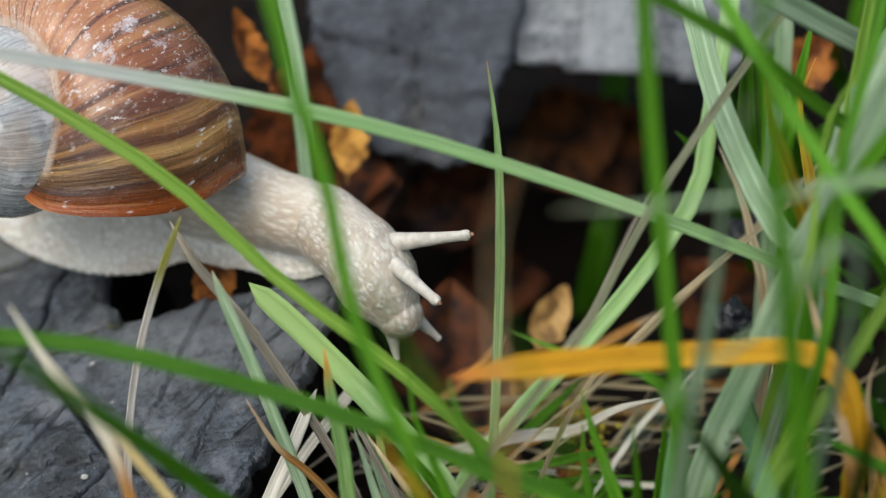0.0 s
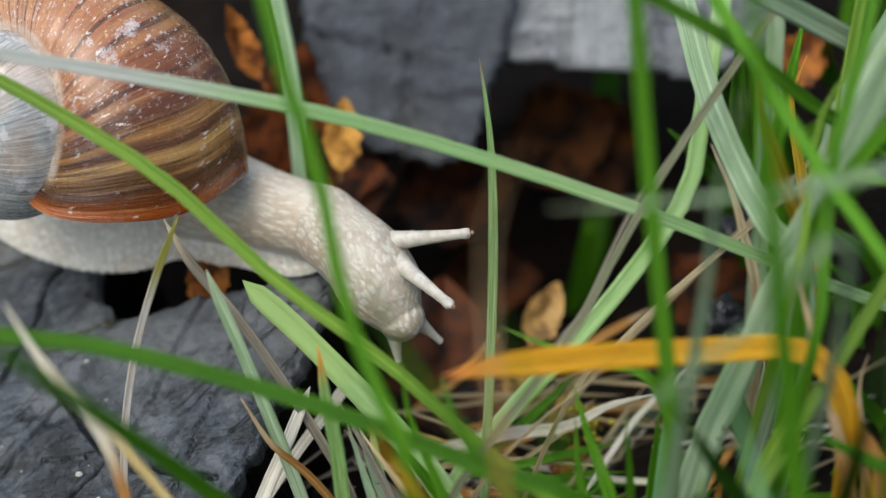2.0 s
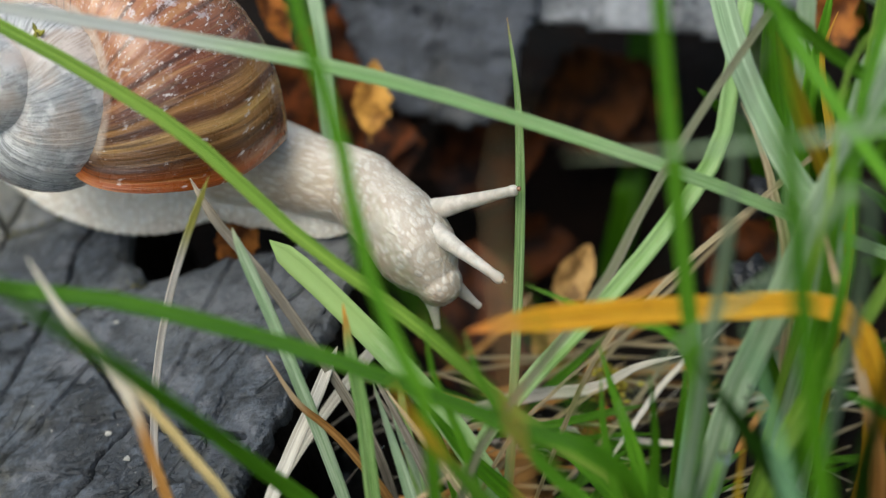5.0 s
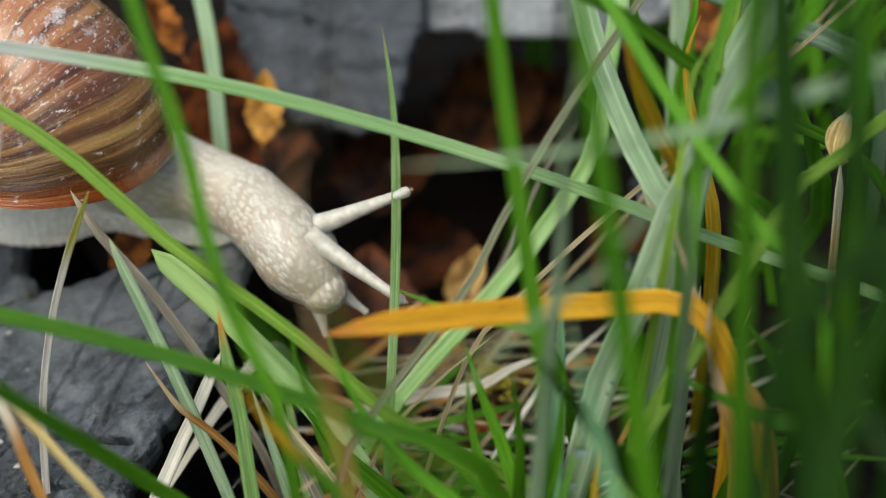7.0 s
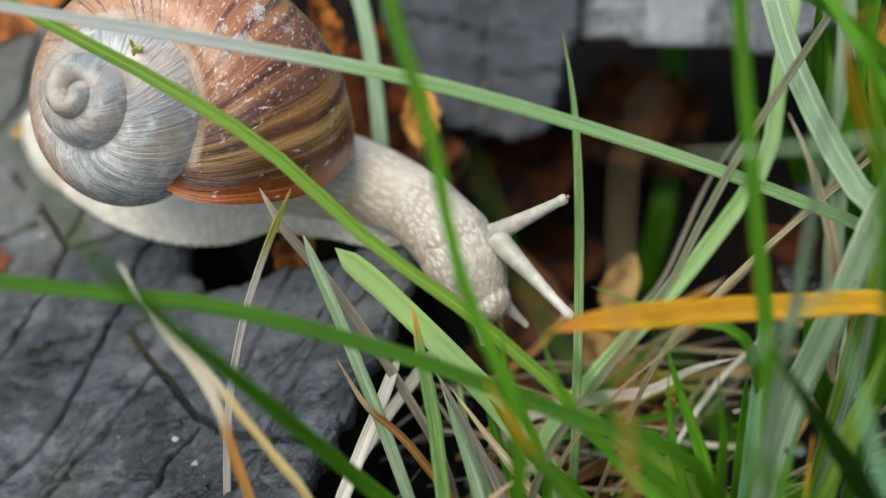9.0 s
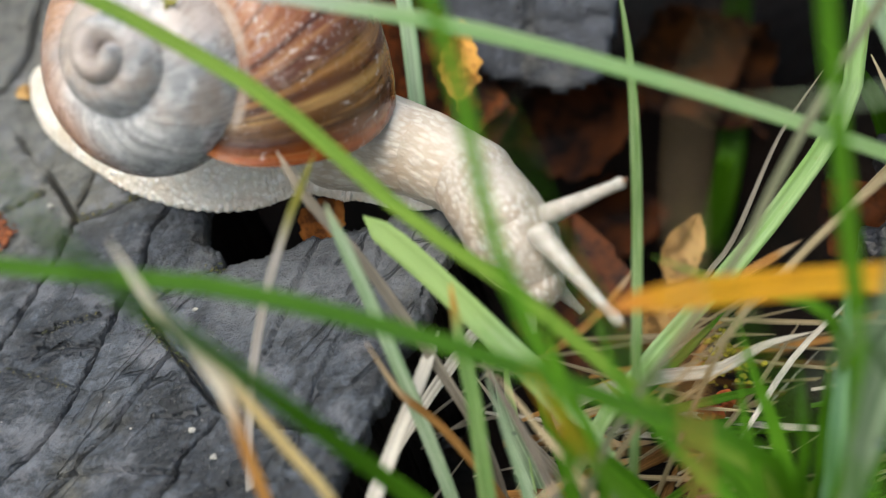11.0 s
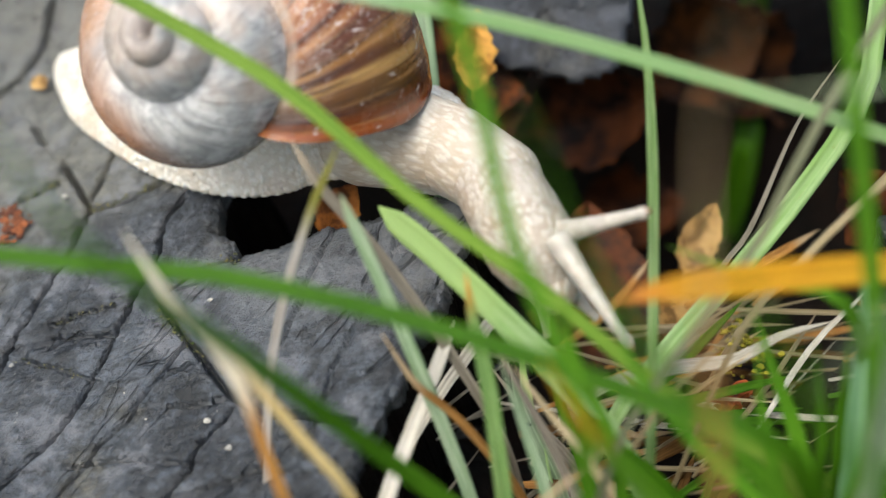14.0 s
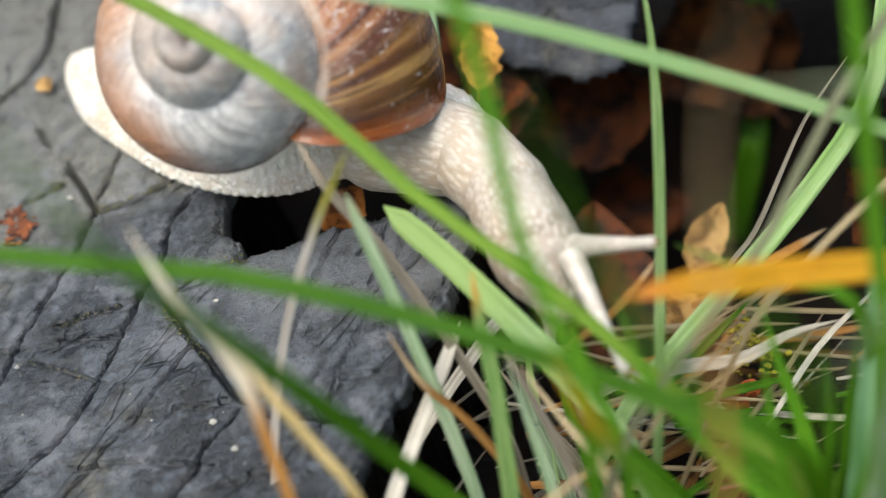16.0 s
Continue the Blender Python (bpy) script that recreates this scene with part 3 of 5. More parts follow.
def far_frame(origin, ax, ay):
    ax, ay = Vector(ax).normalized(), Vector(ay)
    ay = (ay - ax * ay.dot(ax)).normalized()
    n = ax.cross(ay)
    return lambda a, b, c: (Vector(origin) + ax * a + ay * b + n * c) * MM


# two blocks behind, their faces leaning towards the light
slab("slate_block", [(-8, 50), (-9, 20), (-7.5, 14), (0, 0.5), (6, -1), (14, -2.5), (19, -0.5), (21.5, 10), (24, 22), (24, 50)],
     [(0.9, 0.9, [(9, 48), (9.5, 22), (8, -2)]), (0.5, 0.5, [(-8, 17), (3, 15), (9, 14)]), (0.4, 0.4, [(9, 8), (22, 10)])],
     SLATE_GREY, 0.8, 12, far_frame((30, 24, 0), (1, -0.06, 0.0), (0.0, 0.72, 0.70)), "grey jointed slate block behind the snail", 0.6, under=5.0)
slab("slate_block", [(0, 60), (-0.5, 8), (0, 0), (12, -0.8), (24, -1.0), (33, -2), (44, 4), (46, 60)],
     [(0.7, 0.6, [(11.5, -2), (12, 60)]), (0.6, 0.5, [(23, -2), (24.5, 60)]), (0.5, 0.4, [(33, -4), (34, 60)])],
     SLATE_PALE, 0.8, 12, far_frame((51.5, 35, 9.0), (1, -0.02, 0.0), (0.0, 0.78, 0.62)), "pale weathered slate block with straight joints", 0.5, jag=0.35, under=5.0)


# ---------------------------------------------------------------- the snail
def tube(stations, rings, around, profile, bumps=0.0, cell=0.9):
    """A body swept along stations (u, v, h, half width, height) on the slate; profile gives its outline."""
    s = spline(stations, rings)
    fold = [abs(math.sin(2.1 * i / cell + 2.0 * noise.noise(Vector((i * 0.05, 0.4, 0))))) for i in range(rings)]
    verts = []
    for i in range(rings):
        a, b = s[max(i - 1, 0)], s[min(i + 1, rings - 1)]
        d = np.array([b[0] - a[0], b[1] - a[1]])
        d /= np.linalg.norm(d) + 1e-9
        side = np.array([-d[1], d[0]])
        slope = (b[2] - a[2]) / (np.linalg.norm(b[:2] - a[:2]) + 1e-9)
        for j in range(around):
            across, up = profile(2 * math.pi * j / around, s[i][3] * (1 + bumps * fold[i]), s[i][4])
            lean = -slope * up * 0.7
            verts.append(on_rock(s[i][0] + side[0] * across + d[0] * lean, s[i][1] + side[1] * across + d[1] * lean, s[i][2] + up))
    faces = grid_faces(rings, around, True)
    first, last = len(verts), len(verts) + 1
    verts.append(sum(verts[:around], Vector()) / around)
    verts.append(sum(verts[(rings - 1) * around:rings * around], Vector()) / around)
    faces += [(first, (j + 1) % around, j) for j in range(around)]
    faces += [(last, (rings - 1) * around + j, (rings - 1) * around + (j + 1) % around) for j in range(around)]
    return verts, faces


def roughened(verts, faces, amount, cell):
    me = bpy.data.meshes.new("scratch")
    me.from_pydata([tuple(v) for v in verts], [], faces)
    me.update()
    out = []
    for v, n in zip(verts, [vert.normal.copy() for vert in me.vertices]):
        d, _ = noise.voronoi(Vector(v) / (cell * MM))
        out.append(Vector(v) + n * amount * MM * (min(d[1] - d[0], 0.5) * 2 - 0.5))
    bpy.data.meshes.remove(me)
    return out


def foot_profile(a, w, top):
    c, s = math.cos(a), math.sin(a)
    if s < 0:
        return w * c * (1 - 0.06 * abs(s)), 0.35 * s
    return w * (abs(c) ** 0.9 * (1 if c > 0 else -1)) * (1 - 0.40 * s), top * (s ** 1.9) + 0.9 * min(1.0, 4 * s) * min(1.0, w / 6)


snail = tagged(new("snail"), "large cream-grey snail with a brown and grey shell crawling over slate", "snail")
v, f = tube([(-33.4, 28.8, 0.3, 0.2, 0.3), (-32.4, 27.6, 0.3, 2.4, 1.2), (-29, 24.6, 0.4, 5.2, 3.6), (-23.5, 20.5, 0.4, 8.0, 6.0), (-14.5, 15.3, 0.4, 10.4, 9.0), (-8.3, 11.3, 0.4, 10.9, 11.0), (-2.8, 8.7, 0.4, 11.1, 12.0),
             (2.4, 7.2, 0.5, 10.8, 12.5), (7.8, 6.4, 0.8, 9.8, 12.5), (13, 4.8, 1.0, 8.4, 9.5), (19.5, 2.2, 0.5, 8.3, 6.0), (25, -2.8, 0.6, 5.8, 3.6), (29, -5.4, 1.2, 3.9, 2.4), (31.0, -6.4, 2.0, 2.0, 1.5)], 320, 110, foot_profile, 0.022, 3.2)
part("foot", mesh_of("foot", roughened(v, f, 0.07, 0.8), f, SKIN), snail, "pale wrinkled foot with a scalloped edge")
# how the neck bends: where its joints lie along and across the slate, from the shoulder to the mouth
JOINT_HEIGHT = (5.0, 5.5, 6.5, 7.0, 5.5, 2.2)
BENDS = (
    (0.0, ((22.3, 0.4), (30.2, -4.1), (35.5, -10.6), (38.3, -14.4), (39.2, -17.0))),
    (4.0, ((23.4, -0.8), (31.4, -5.3), (37.0, -12.4), (40.0, -16.0), (41.0, -19.1))),
    (6.5, ((24.6, -1.2), (32.2, -6.2), (37.2, -13.1), (40.6, -16.9), (42.2, -20.5))),
    (8.0, ((24.4, -0.9), (31.4, -6.8), (36.8, -13.8), (40.4, -18.2), (42.0, -21.8))),
    (9.0, ((25.0, -1.3), (31.6, -7.3), (35.9, -13.7), (38.9, -17.8), (39.8, -21.4))),
    (11.5, ((26.6, -4.0), (32.7, -9.7), (36.1, -16.6), (39.2, -19.9), (39.2, -23.1))),
    (13.5, ((26.8, -5.2), (32.0, -10.7), (35.0, -17.9), (38.2, -21.7), (38.2, -25.5))),
    (16.0, ((27.0, -6.5), (31.3, -12.9), (33.9, -19.5), (36.9, -24.1), (36.9, -28.0))),
)


def joint(spots, k):
    """A joint of the neck in metres; the first lies hidden under the shell."""
    u, v = spots[k - 1] if k else (spots[0][0] - 10.5, spots[0][1] + 5.6)
    return on_rock(u, v, JOINT_HEIGHT[k])


def bend_rows(k, reach=1):
    """Poses of one stretch of the neck: at its joint, x towards the next one."""
    out = []
    for t, spots in BENDS:
        a, b = joint(spots, k), joint(spots, k + reach)
        x = (b - a).normalized()
        y = NRM.cross(x).normalized()
        out.append((t, Matrix.Translation(a) @ Matrix((x, y, x.cross(y))).transposed().to_4x4()))
    return out


def stretch(name, length, radii, belly, label, material):
    """A rounded stretch of the body along x with domed ends; radii at even steps, belly flattens its sole."""
    step, around = 0.22, 150
    xs = np.arange(-radii[0], length + radii[-1] + step / 2, step)
    verts = []
    for x in xs:
        r = np.interp(np.clip(x, 0, length), np.linspace(0, length, len(radii)), radii)
        over = -x if x < 0 else max(0.0, x - length)
        dome = math.sqrt(max(0.0004, 1 - min(1.0, over / r) ** 2))
        for j in range(around):
            a = 2 * math.pi * j / around
            c, q = math.cos(a), math.sin(a)
            wide = abs(c) ** (0.75 if q < 0 else 1.0) * (1 if c > 0 else -1)
            verts.append(Vector((x, r * dome * wide, r * dome * q * (belly if q < 0 else 1.0))) * MM)
    faces = grid_faces(len(xs), around, True)
    faces += [tuple(range(around))[::-1], tuple(range((len(xs) - 1) * around, len(xs) * around))]
    me = bpy.data.meshes.new("scratch")
    me.from_pydata([tuple(v) for v in verts], [], faces)
    me.update()
    out = []
    for v, n in zip(verts, [q.normal.copy() for q in me.vertices]):
        wav = noise.noise_vector(v * 420) * 0.35
        d, _ = noise.voronoi(Vector((v.x * 0.72, v.y, v.z)) / (0.78 * MM) + wav)
        crease = noise.fractal(Vector((v.x * 160, v.y * 620, v.z * 620)), 1.0, 2.0, 3)
        out.append(v + n * MM * (0.08 * (0.45 - d[0]) + 0.08 * crease))
    bpy.data.meshes.remove(me)
    return part(name, mesh_of(name, out, faces, material), snail, label)


shoulder = stretch("shoulder", 11.9, (7.4, 6.5, 5.6), 0.7, "cream shoulder where the neck leaves the shell", NECK_SKIN)
neck = stretch("neck", 9.1, (5.6, 5.3, 5.1), 0.85, "cream neck with long pale tubercles", NECK_SKIN)
throat = stretch("neck", 8.0, (5.1, 5.2, 5.3), 0.95, "cream neck with brownish grooves between tubercles", HEAD_SKIN)
head = stretch("head", 9.2, (5.3, 5.5, 5.4, 4.5, 3.1), 0.95, "cream head covered in pale tubercles", HEAD_SKIN)


def aimed(place, way):
    """A pose at a place in metres with z along way."""
    return Matrix.Translation(place) @ Vector(way).to_track_quat("Z", "Y").to_matrix().to_4x4()


def build_tentacle(name, length, r0, r1, knob, label, holder):
    rings, around = 26, 20
    verts, uvs = [], []
    for i in range(rings):
        t = i / (rings - 1)
        r = r1 + (r0 - r1) * (1 - t) ** 1.6 + 0.015 * math.sin(40 * t)
        z = length * t
        if t > 0.9:
            r = knob * math.sqrt(max(0.02, 1 - ((t - 0.93) / 0.072) ** 2)) if t > 0.93 else r + (knob - r) * (t - 0.9) / 0.03
        for j in range(around):
            a = 2 * math.pi * j / around
            verts.append(Vector((r * math.cos(a), r * math.sin(a), z)) * MM)
    faces = grid_faces(rings, around, True)
    faces.append(tuple(range((rings - 1) * around, rings * around)))
    return part(name, mesh_of(name, roughened(verts, faces, 0.035, 0.6), faces, TENTACLE), holder, label)


TENTACLE, tn, tb = mat("tentacle_skin", 0.35, 0.5)
tc = coords(tn)
tcol = mix(tn, span(tn, tex_noise(tn, tc, 700, 4), 0.35, 0.65), (0.37, 0.335, 0.29), (0.49, 0.455, 0.405))
tn.links.new(tcol, tb.inputs["Base Color"])
tb.inputs["Subsurface Weight"].default_value = 0.3
tb.inputs["Subsurface Radius"].default_value = (0.0015, 0.001, 0.0008)
tb.inputs["Subsurface Scale"].default_value = 0.5
relief(tn, tb, tex_noise(tn, tc, 2200, 3), 0.4, 0.0002)
EYE, en, eb = mat("eye_spot", 0.25, 0.5)
en.links.new(mix(en, span(en, tex_noise(en, coords(en), 3000), 0.4, 0.6), (0.10, 0.05, 0.03), (0.30, 0.16, 0.09)), eb.inputs["Base Color"])

tentacle_far = build_tentacle("tentacle", 13.5, 1.5, 0.62, 0.78, "pale upper feeler with an eye at its tip", snail)
tentacle_near = build_tentacle("tentacle", 15.5, 1.6, 0.6, 0.78, "pale upper feeler with an eye at its tip", snail)
for holder, length in ((tentacle_far, 13.5), (tentacle_near, 15.5)):
    bm = bmesh.new()
    bmesh.ops.create_uvsphere(bm, u_segments=12, v_segments=8, radius=0.34 * MM)
    bmesh.ops.translate(bm, verts=bm.verts, vec=(0.12 * MM, 0, (length + 0.02) * MM))
    me = bpy.data.meshes.new("eye")
    bm.to_mesh(me)
    bm.free()
    me.materials.append(EYE)
    part("eye", me, holder, "small brown eye spot")
for across, length in ((1.5, 5.4), (-1.6, 4.6)):
    lower = build_tentacle("lower_tentacle", length, 1.25, 0.42, 0.5, "short lower feeler", head)
    lower.matrix_local = aimed(Vector((10.0, across, -0.8)) * MM, (0.75, 0.18 * across, -0.35))


def build_shell():
    growth, turns, rc, ra, zc, zb = 1.961, 3.7, 13.135, 10.7, 29.94, 15.18
    rings, around, reach, start = 600, 72, 0.0, 3.3
    # how far the growth lines run ahead round the tube
    lean = np.interp(np.arange(around) * 2 * math.pi / around, (0, 0.3, 0.6, 0.9, 1.2, 1.5, 1.8, 2.1, 2.4, 2.8, 3.4, 4.2, 5.1, 5.7, 6.0, 6.29), (-0.12, -0.02, 0.06, 0.17, 0.30, 0.45, 0.60, 0.72, 0.76, 0.6, 0.15, -0.25, -0.36, -0.32, -0.24, -0.12))
    lean = np.convolve(np.r_[lean[-2:], lean, lean[:2]], np.ones(5) / 5, "valid")
    rng = np.random.RandomState(5)
    ribs = np.convolve(rng.randn(rings + 8), np.ones(3) / 3, "same")[:rings]
    end = 2 * math.pi * turns
    verts, uvs = [], []
    for i in range(rings):
        th = start + (end + reach - start) * i / (rings - 1)
        shut = math.sqrt(min(1.0, (i + 0.1) / 16))
        lip = max(0.0, 1 - (end + reach - th) / 0.06)
        for j in range(around):
            ps = 2 * math.pi * j / around
            cs, sn = math.cos(ps), math.sin(ps)
            slant = th + lean[j] * min(1.0, (th - start) / 6)
            s = math.exp(math.log(growth) / (2 * math.pi) * (slant - end))
            ph = end - slant
            swell = 1 + 0.007 * ribs[i] + 0.008 * lip + 0.012 * noise.noise(Vector((ph * 1.3, cs * 1.5, sn * 1.5)))
            r = (rc + ra * swell * shut * cs * (1 - 0.05 * sn)) * s
            z = (-zc + zb * swell * shut * sn) * s
            verts.append((r * math.cos(ph) * MM, r * math.sin(ph) * MM, z * MM))
            uvs.append((th / (2 * math.pi), (j / around + 0.33) % 1.0))
    faces = [q[::-1] for q in grid_faces(rings, around, True)] + [(len(verts), (j + 1) % around, j) for j in range(around)]
    verts.append(tuple(np.mean(verts[:around], axis=0)))
    uvs.append((0, 0))
    return part("shell", mesh_of("shell", verts, faces, SHELL, uvs), snail, "globose shell, worn grey whorls and a ridged brown body whorl")


shell = build_shell()


def fragment_on_shell(place):
    """A yellow-green crumb of a flower caught on the shell, in its space."""
    verts, faces = [], []
    for k, (dx, dy, a, l) in enumerate(((0, 0, 0.3, 1.0), (0.7, 0.2, 1.2, 0.6), (-0.6, 0.15, -0.5, 0.7), (0.2, -0.5, 2.2, 0.5))):
        base = len(verts)
        for i in range(5):
            t = i / 4 - 0.5
            w = 0.28 * math.cos(2.6 * t)
            for j in range(6):
                b = j * math.pi / 3
                p = Vector((t * 2 * l, w * math.cos(b), w * math.sin(b)))
                p = Matrix.Rotation(a, 3, "Z") @ p + Vector((dx, dy, 0.15 + 0.1 * k))
                verts.append((Vector(place) + p) * MM)
        faces += [tuple(base + q for q in f) for f in grid_faces(5, 6, True)]
    part("plant_fragment", mesh_of("plant_fragment", verts, faces, FRAGMENT), shell, "yellow-green flower crumb stuck on the shell")


FRAGMENT = leaf_material("yellow_green_crumb", (0.20, 0.19, 0.02), (0.42, 0.38, 0.08))
fragment_on_shell((2.90, 7.97, -7.81))

# ---------------------------------------------------------------- grass
BLADE_RNG = np.random.RandomState(11)
RIB = []
RIBBED = {m.name: m for m in (GREEN, DEEP, SHADED, LIME, FRESH, PALE, LILAC, SAGE, BLUE, RIPE, TURNING, PURPLE, YELLOW, OCHRE, STRAW, GOLD, BONE, SPLIT, RUST, BROWNSTALK, STALK, GREYSTRAW)}


def ribbon(points, width, rng, fold=0.35, thick=0.16, rings=30, taper=0.55):
    """A grass blade from base to tip: a folded ribbon with thickness; points and width in millimetres."""
    s = spline(points, rings)
    face0 = np.array([rng.uniform(-0.35, 0.35), -0.62, 0.72])
    twist = rng.uniform(-0.5, 0.5)
    prof = [(-1, 1.0), (-0.5, 0.45), (0, 0.0), (0.5, 0.45), (1, 1.0)]
    verts, uvs, rib = [], [], []
    for i in range(rings):
        q = i / (rings - 1)
        d = s[min(i + 1, rings - 1)] - s[max(i - 1, 0)]
        d /= np.linalg.norm(d) + 1e-9
        face = face0 + twist * (q - 0.5) * np.array([1.0, 0.3, 0])
        side = np.cross(d, face)
        side /= np.linalg.norm(side) + 1e-9
        up = np.cross(side, d)
        w = 0.5 * width * (0.55 + 0.45 * min(1, q * 4)) * (1 - 0.97 * (max(0.0, q - taper) / (1 - taper)) ** 2.2) * (1 + 0.04 * math.sin(9 * q + twist * 9))
        t = thick * (0.4 + 0.6 * w / (0.5 * width))
        for k, (a, b) in enumerate(prof):
            verts.append((s[i] + side * a * w + up * (b * fold * w + t)) * MM)
            uvs.append((0.5 + 0.5 * a, q))
        for a, lift in ((-0.16, 0.02), (0.0, 0.10 * fold + 0.05), (0.16, 0.02)):
            rib.append((s[i] + side * a * w + up * (abs(a) * 0.9 * fold * w + t + lift * min(w, 0.8))) * MM)
        for k, (a, b) in enumerate(prof[::-1]):
            verts.append((s[i] + side * a * w * 0.97 + up * (b * fold * w - t)) * MM)
            uvs.append((0.5 + 0.5 * a, q))
    RIB[:] = [rib]
    faces = grid_faces(rings, 10, True)
    faces.append(tuple(range(10))[::-1])
    faces.append(tuple(range((rings - 1) * 10, rings * 10)))
    return verts, faces, uvs


def blade(label, material, width, points, fold=0.35, taper=0.55, name="grass_blade", category="grass blade"):
    verts, faces, uvs = ribbon(points, width, BLADE_RNG, fold, taper=taper)
    base = Vector(points[0]) * MM
    ob = new(name, mesh_of(name, [v - np.array(base) for v in verts], faces, material, uvs))
    ob.location = base
    rib = mesh_of("midrib", [v - np.array(base) for v in RIB.pop()], grid_faces(30, 3), RIBBED[material.name], [(0.5, i // 3 / 29) for i in range(90)])
    part("midrib", rib, ob)
    return tagged(ob, label, category, "grass blades round the slate")


blade("long pale green grass blade lying across the snail", LILAC, 1.62, [(133.3, -35.7, -27.0), (122.1, -33.9, 13.6), (84.5, -27.8, 29.1), (64.3, -24.5, 35.9), (47.4, -22.5, 40.9), (34.3, -21.3, 44.5), (21.6, -20.7, 47.5), (3.2, -20.6, 51.2), (-8.6, -20.8, 53.5), (-36.1, -21.0, 58.9), (-67.5, -21.4, 65.1)])
blade("long bright green grass blade crossing in front of the shell", LIME, 1.62, [(72.3, -59.5, -27.0), (62.0, -54.7, 9.5), (53.5, -50.6, 15.8), (48.3, -48.1, 17.8), (35.1, -39.6, 25.1), (22.0, -32.4, 31.0), (8.9, -23.9, 38.3), (-4.1, -17.9, 43.1), (-10.6, -15.3, 45.2), (-35.5, -5.1, 53.1), (-63.9, 6.4, 62.2)])
blade("long deep green grass blade arching over the slate", DEEP, 1.85, [(69.9, -65.2, -27.0), (58.6, -62.0, 24.7), (45.5, -58.4, 30.7), (34.8, -55.4, 33.2), (23.0, -52.4, 35.6), (5.5, -49.1, 38.2), (-6.1, -48.0, 38.7), (-33.9, -45.5, 40.1), (-65.8, -42.6, 41.6)])
blade("deep green grass blade arching over the slate edge", GREEN, 2.2, [(36.7, -53.2, -27.0), (32.0, -54.9, -1.9), (27.2, -56.6, 9.7), (20.3, -59.0, 22.4), (9.2, -64.9, 45.7), (2.4, -70.7, 62.5), (-0.7, -74.8, 73.6), (-3.5, -84.2, 96.8)], taper=0.50)
blade("dry rusty orange grass blade above the slate", SPLIT, 1.15, [(13.2, -65.5, -27.0), (9.8, -60.7, 11.2), (6.9, -56.7, 22.9), (5.3, -54.4, 28.0), (2.6, -52.4, 32.9), (-1.2, -50.6, 37.9), (-4.5, -48.3, 44.0)], taper=0.80)
blade("dry yellow straw blade above the slate", GOLD, 1.05, [(23.6, -63.4, -27.0), (16.8, -59.8, 12.5), (11.1, -56.8, 23.2), (7.7, -55.0, 27.8), (4.4, -53.3, 32.3), (-1.0, -51.2, 38.7)], taper=0.80)
leaning_stalk = blade("thin dry grass stalk leaning on the snail", STALK, 0.91, [(3.6, -48.5, -27.0), (3.7, -46.9, -17.8), (3.9, -42.7, -5.7), (4.3, -37.1, 6.1), (6.2, -32.3, 16.8), (9.1, -28.6, 26.0), (12.1, -25.8, 33.3)], taper=0.90)
blade("grey dry grass stalk under the snail", GREYSTRAW, 1.25, [(37.0, -41.8, -27.0), (32.3, -37.9, -5.9), (26.8, -33.3, 4.0), (18.1, -26.1, 14.7), (11.1, -21.5, 21.8), (7.7, -18.5, 26.4)], taper=0.90)
blade("narrow grey-green grass blade at the slate edge", PALE, 1.62, [(31.4, -48.7, -27.0), (28.9, -45.7, -9.5), (25.3, -41.3, 1.7), (20.7, -35.6, 12.4), (17.2, -31.6, 20.1), (13.6, -27.8, 27.6)], taper=0.90)
blade("broad pale green grass blade lying against the slate", FRESH, 3.1, [(55.0, -57.0, -27.0), (48.8, -50.2, -1.9), (42.8, -43.4, 5.2), (38.6, -38.7, 8.1), (32.2, -32.8, 11.5), (23.7, -25.6, 15.5), (17.2, -20.7, 18.1)], taper=0.94)
blade("short green grass blade with a rusty tip", RIPE, 1.76, [(33.2, -61.7, -27.0), (31.6, -54.4, 0.7), (30.1, -47.9, 11.2), (29.3, -44.3, 15.2), (27.8, -39.9, 20.2), (26.9, -36.2, 24.3)], taper=0.80)
blade("dry orange grass blade beside the slate edge", RUST, 1.15, [(38.1, -42.7, -27.0), (34.2, -41.8, -10.4), (28.4, -40.5, 0.7), (24.9, -39.7, 5.5), (21.5, -39.3, 9.5), (17.9, -37.9, 16.5)])
blade("thick bleached straw beside the slate edge", BONE, 1.75, [(14.2, -61.8, -27.0), (17.6, -52.2, -1.0), (20.9, -43.0, 3.9), (23.4, -36.1, 5.3), (25.9, -28.5, 7.1)], taper=0.90)
blade("upright green grass blade with a reddish tip", SAGE, 1.20, [(46.6, -57.4, -27.0), (47.1, -47.2, 2.5), (47.5, -38.4, 10.4), (48.0, -27.5, 16.5), (48.2, -16.2, 22.9), (47.8, -5.3, 29.1), (46.4, 4.0, 34.5)], taper=0.70)
blade("orange-yellow withered grass blade over the litter", YELLOW, 2.71, [(88.0, -56.0, -27.0), (87.0, -53.5, 14.0), (84.5, -50.5, 31.5), (81.0, -47.5, 37.0), (77.0, -46.1, 37.4), (70.6, -47.2, 38.0), (58.1, -49.5, 39.3), (46.1, -52.0, 40.3), (39.9, -53.8, 40.5)], taper=0.90)
blade("short green grass blade under the yellow blade", GREEN, 1.64, [(77.5, -49.8, -27.0), (66.3, -45.7, 25.5), (57.0, -42.3, 29.7), (51.3, -40.2, 30.5), (47.2, -38.6, 31.1)])
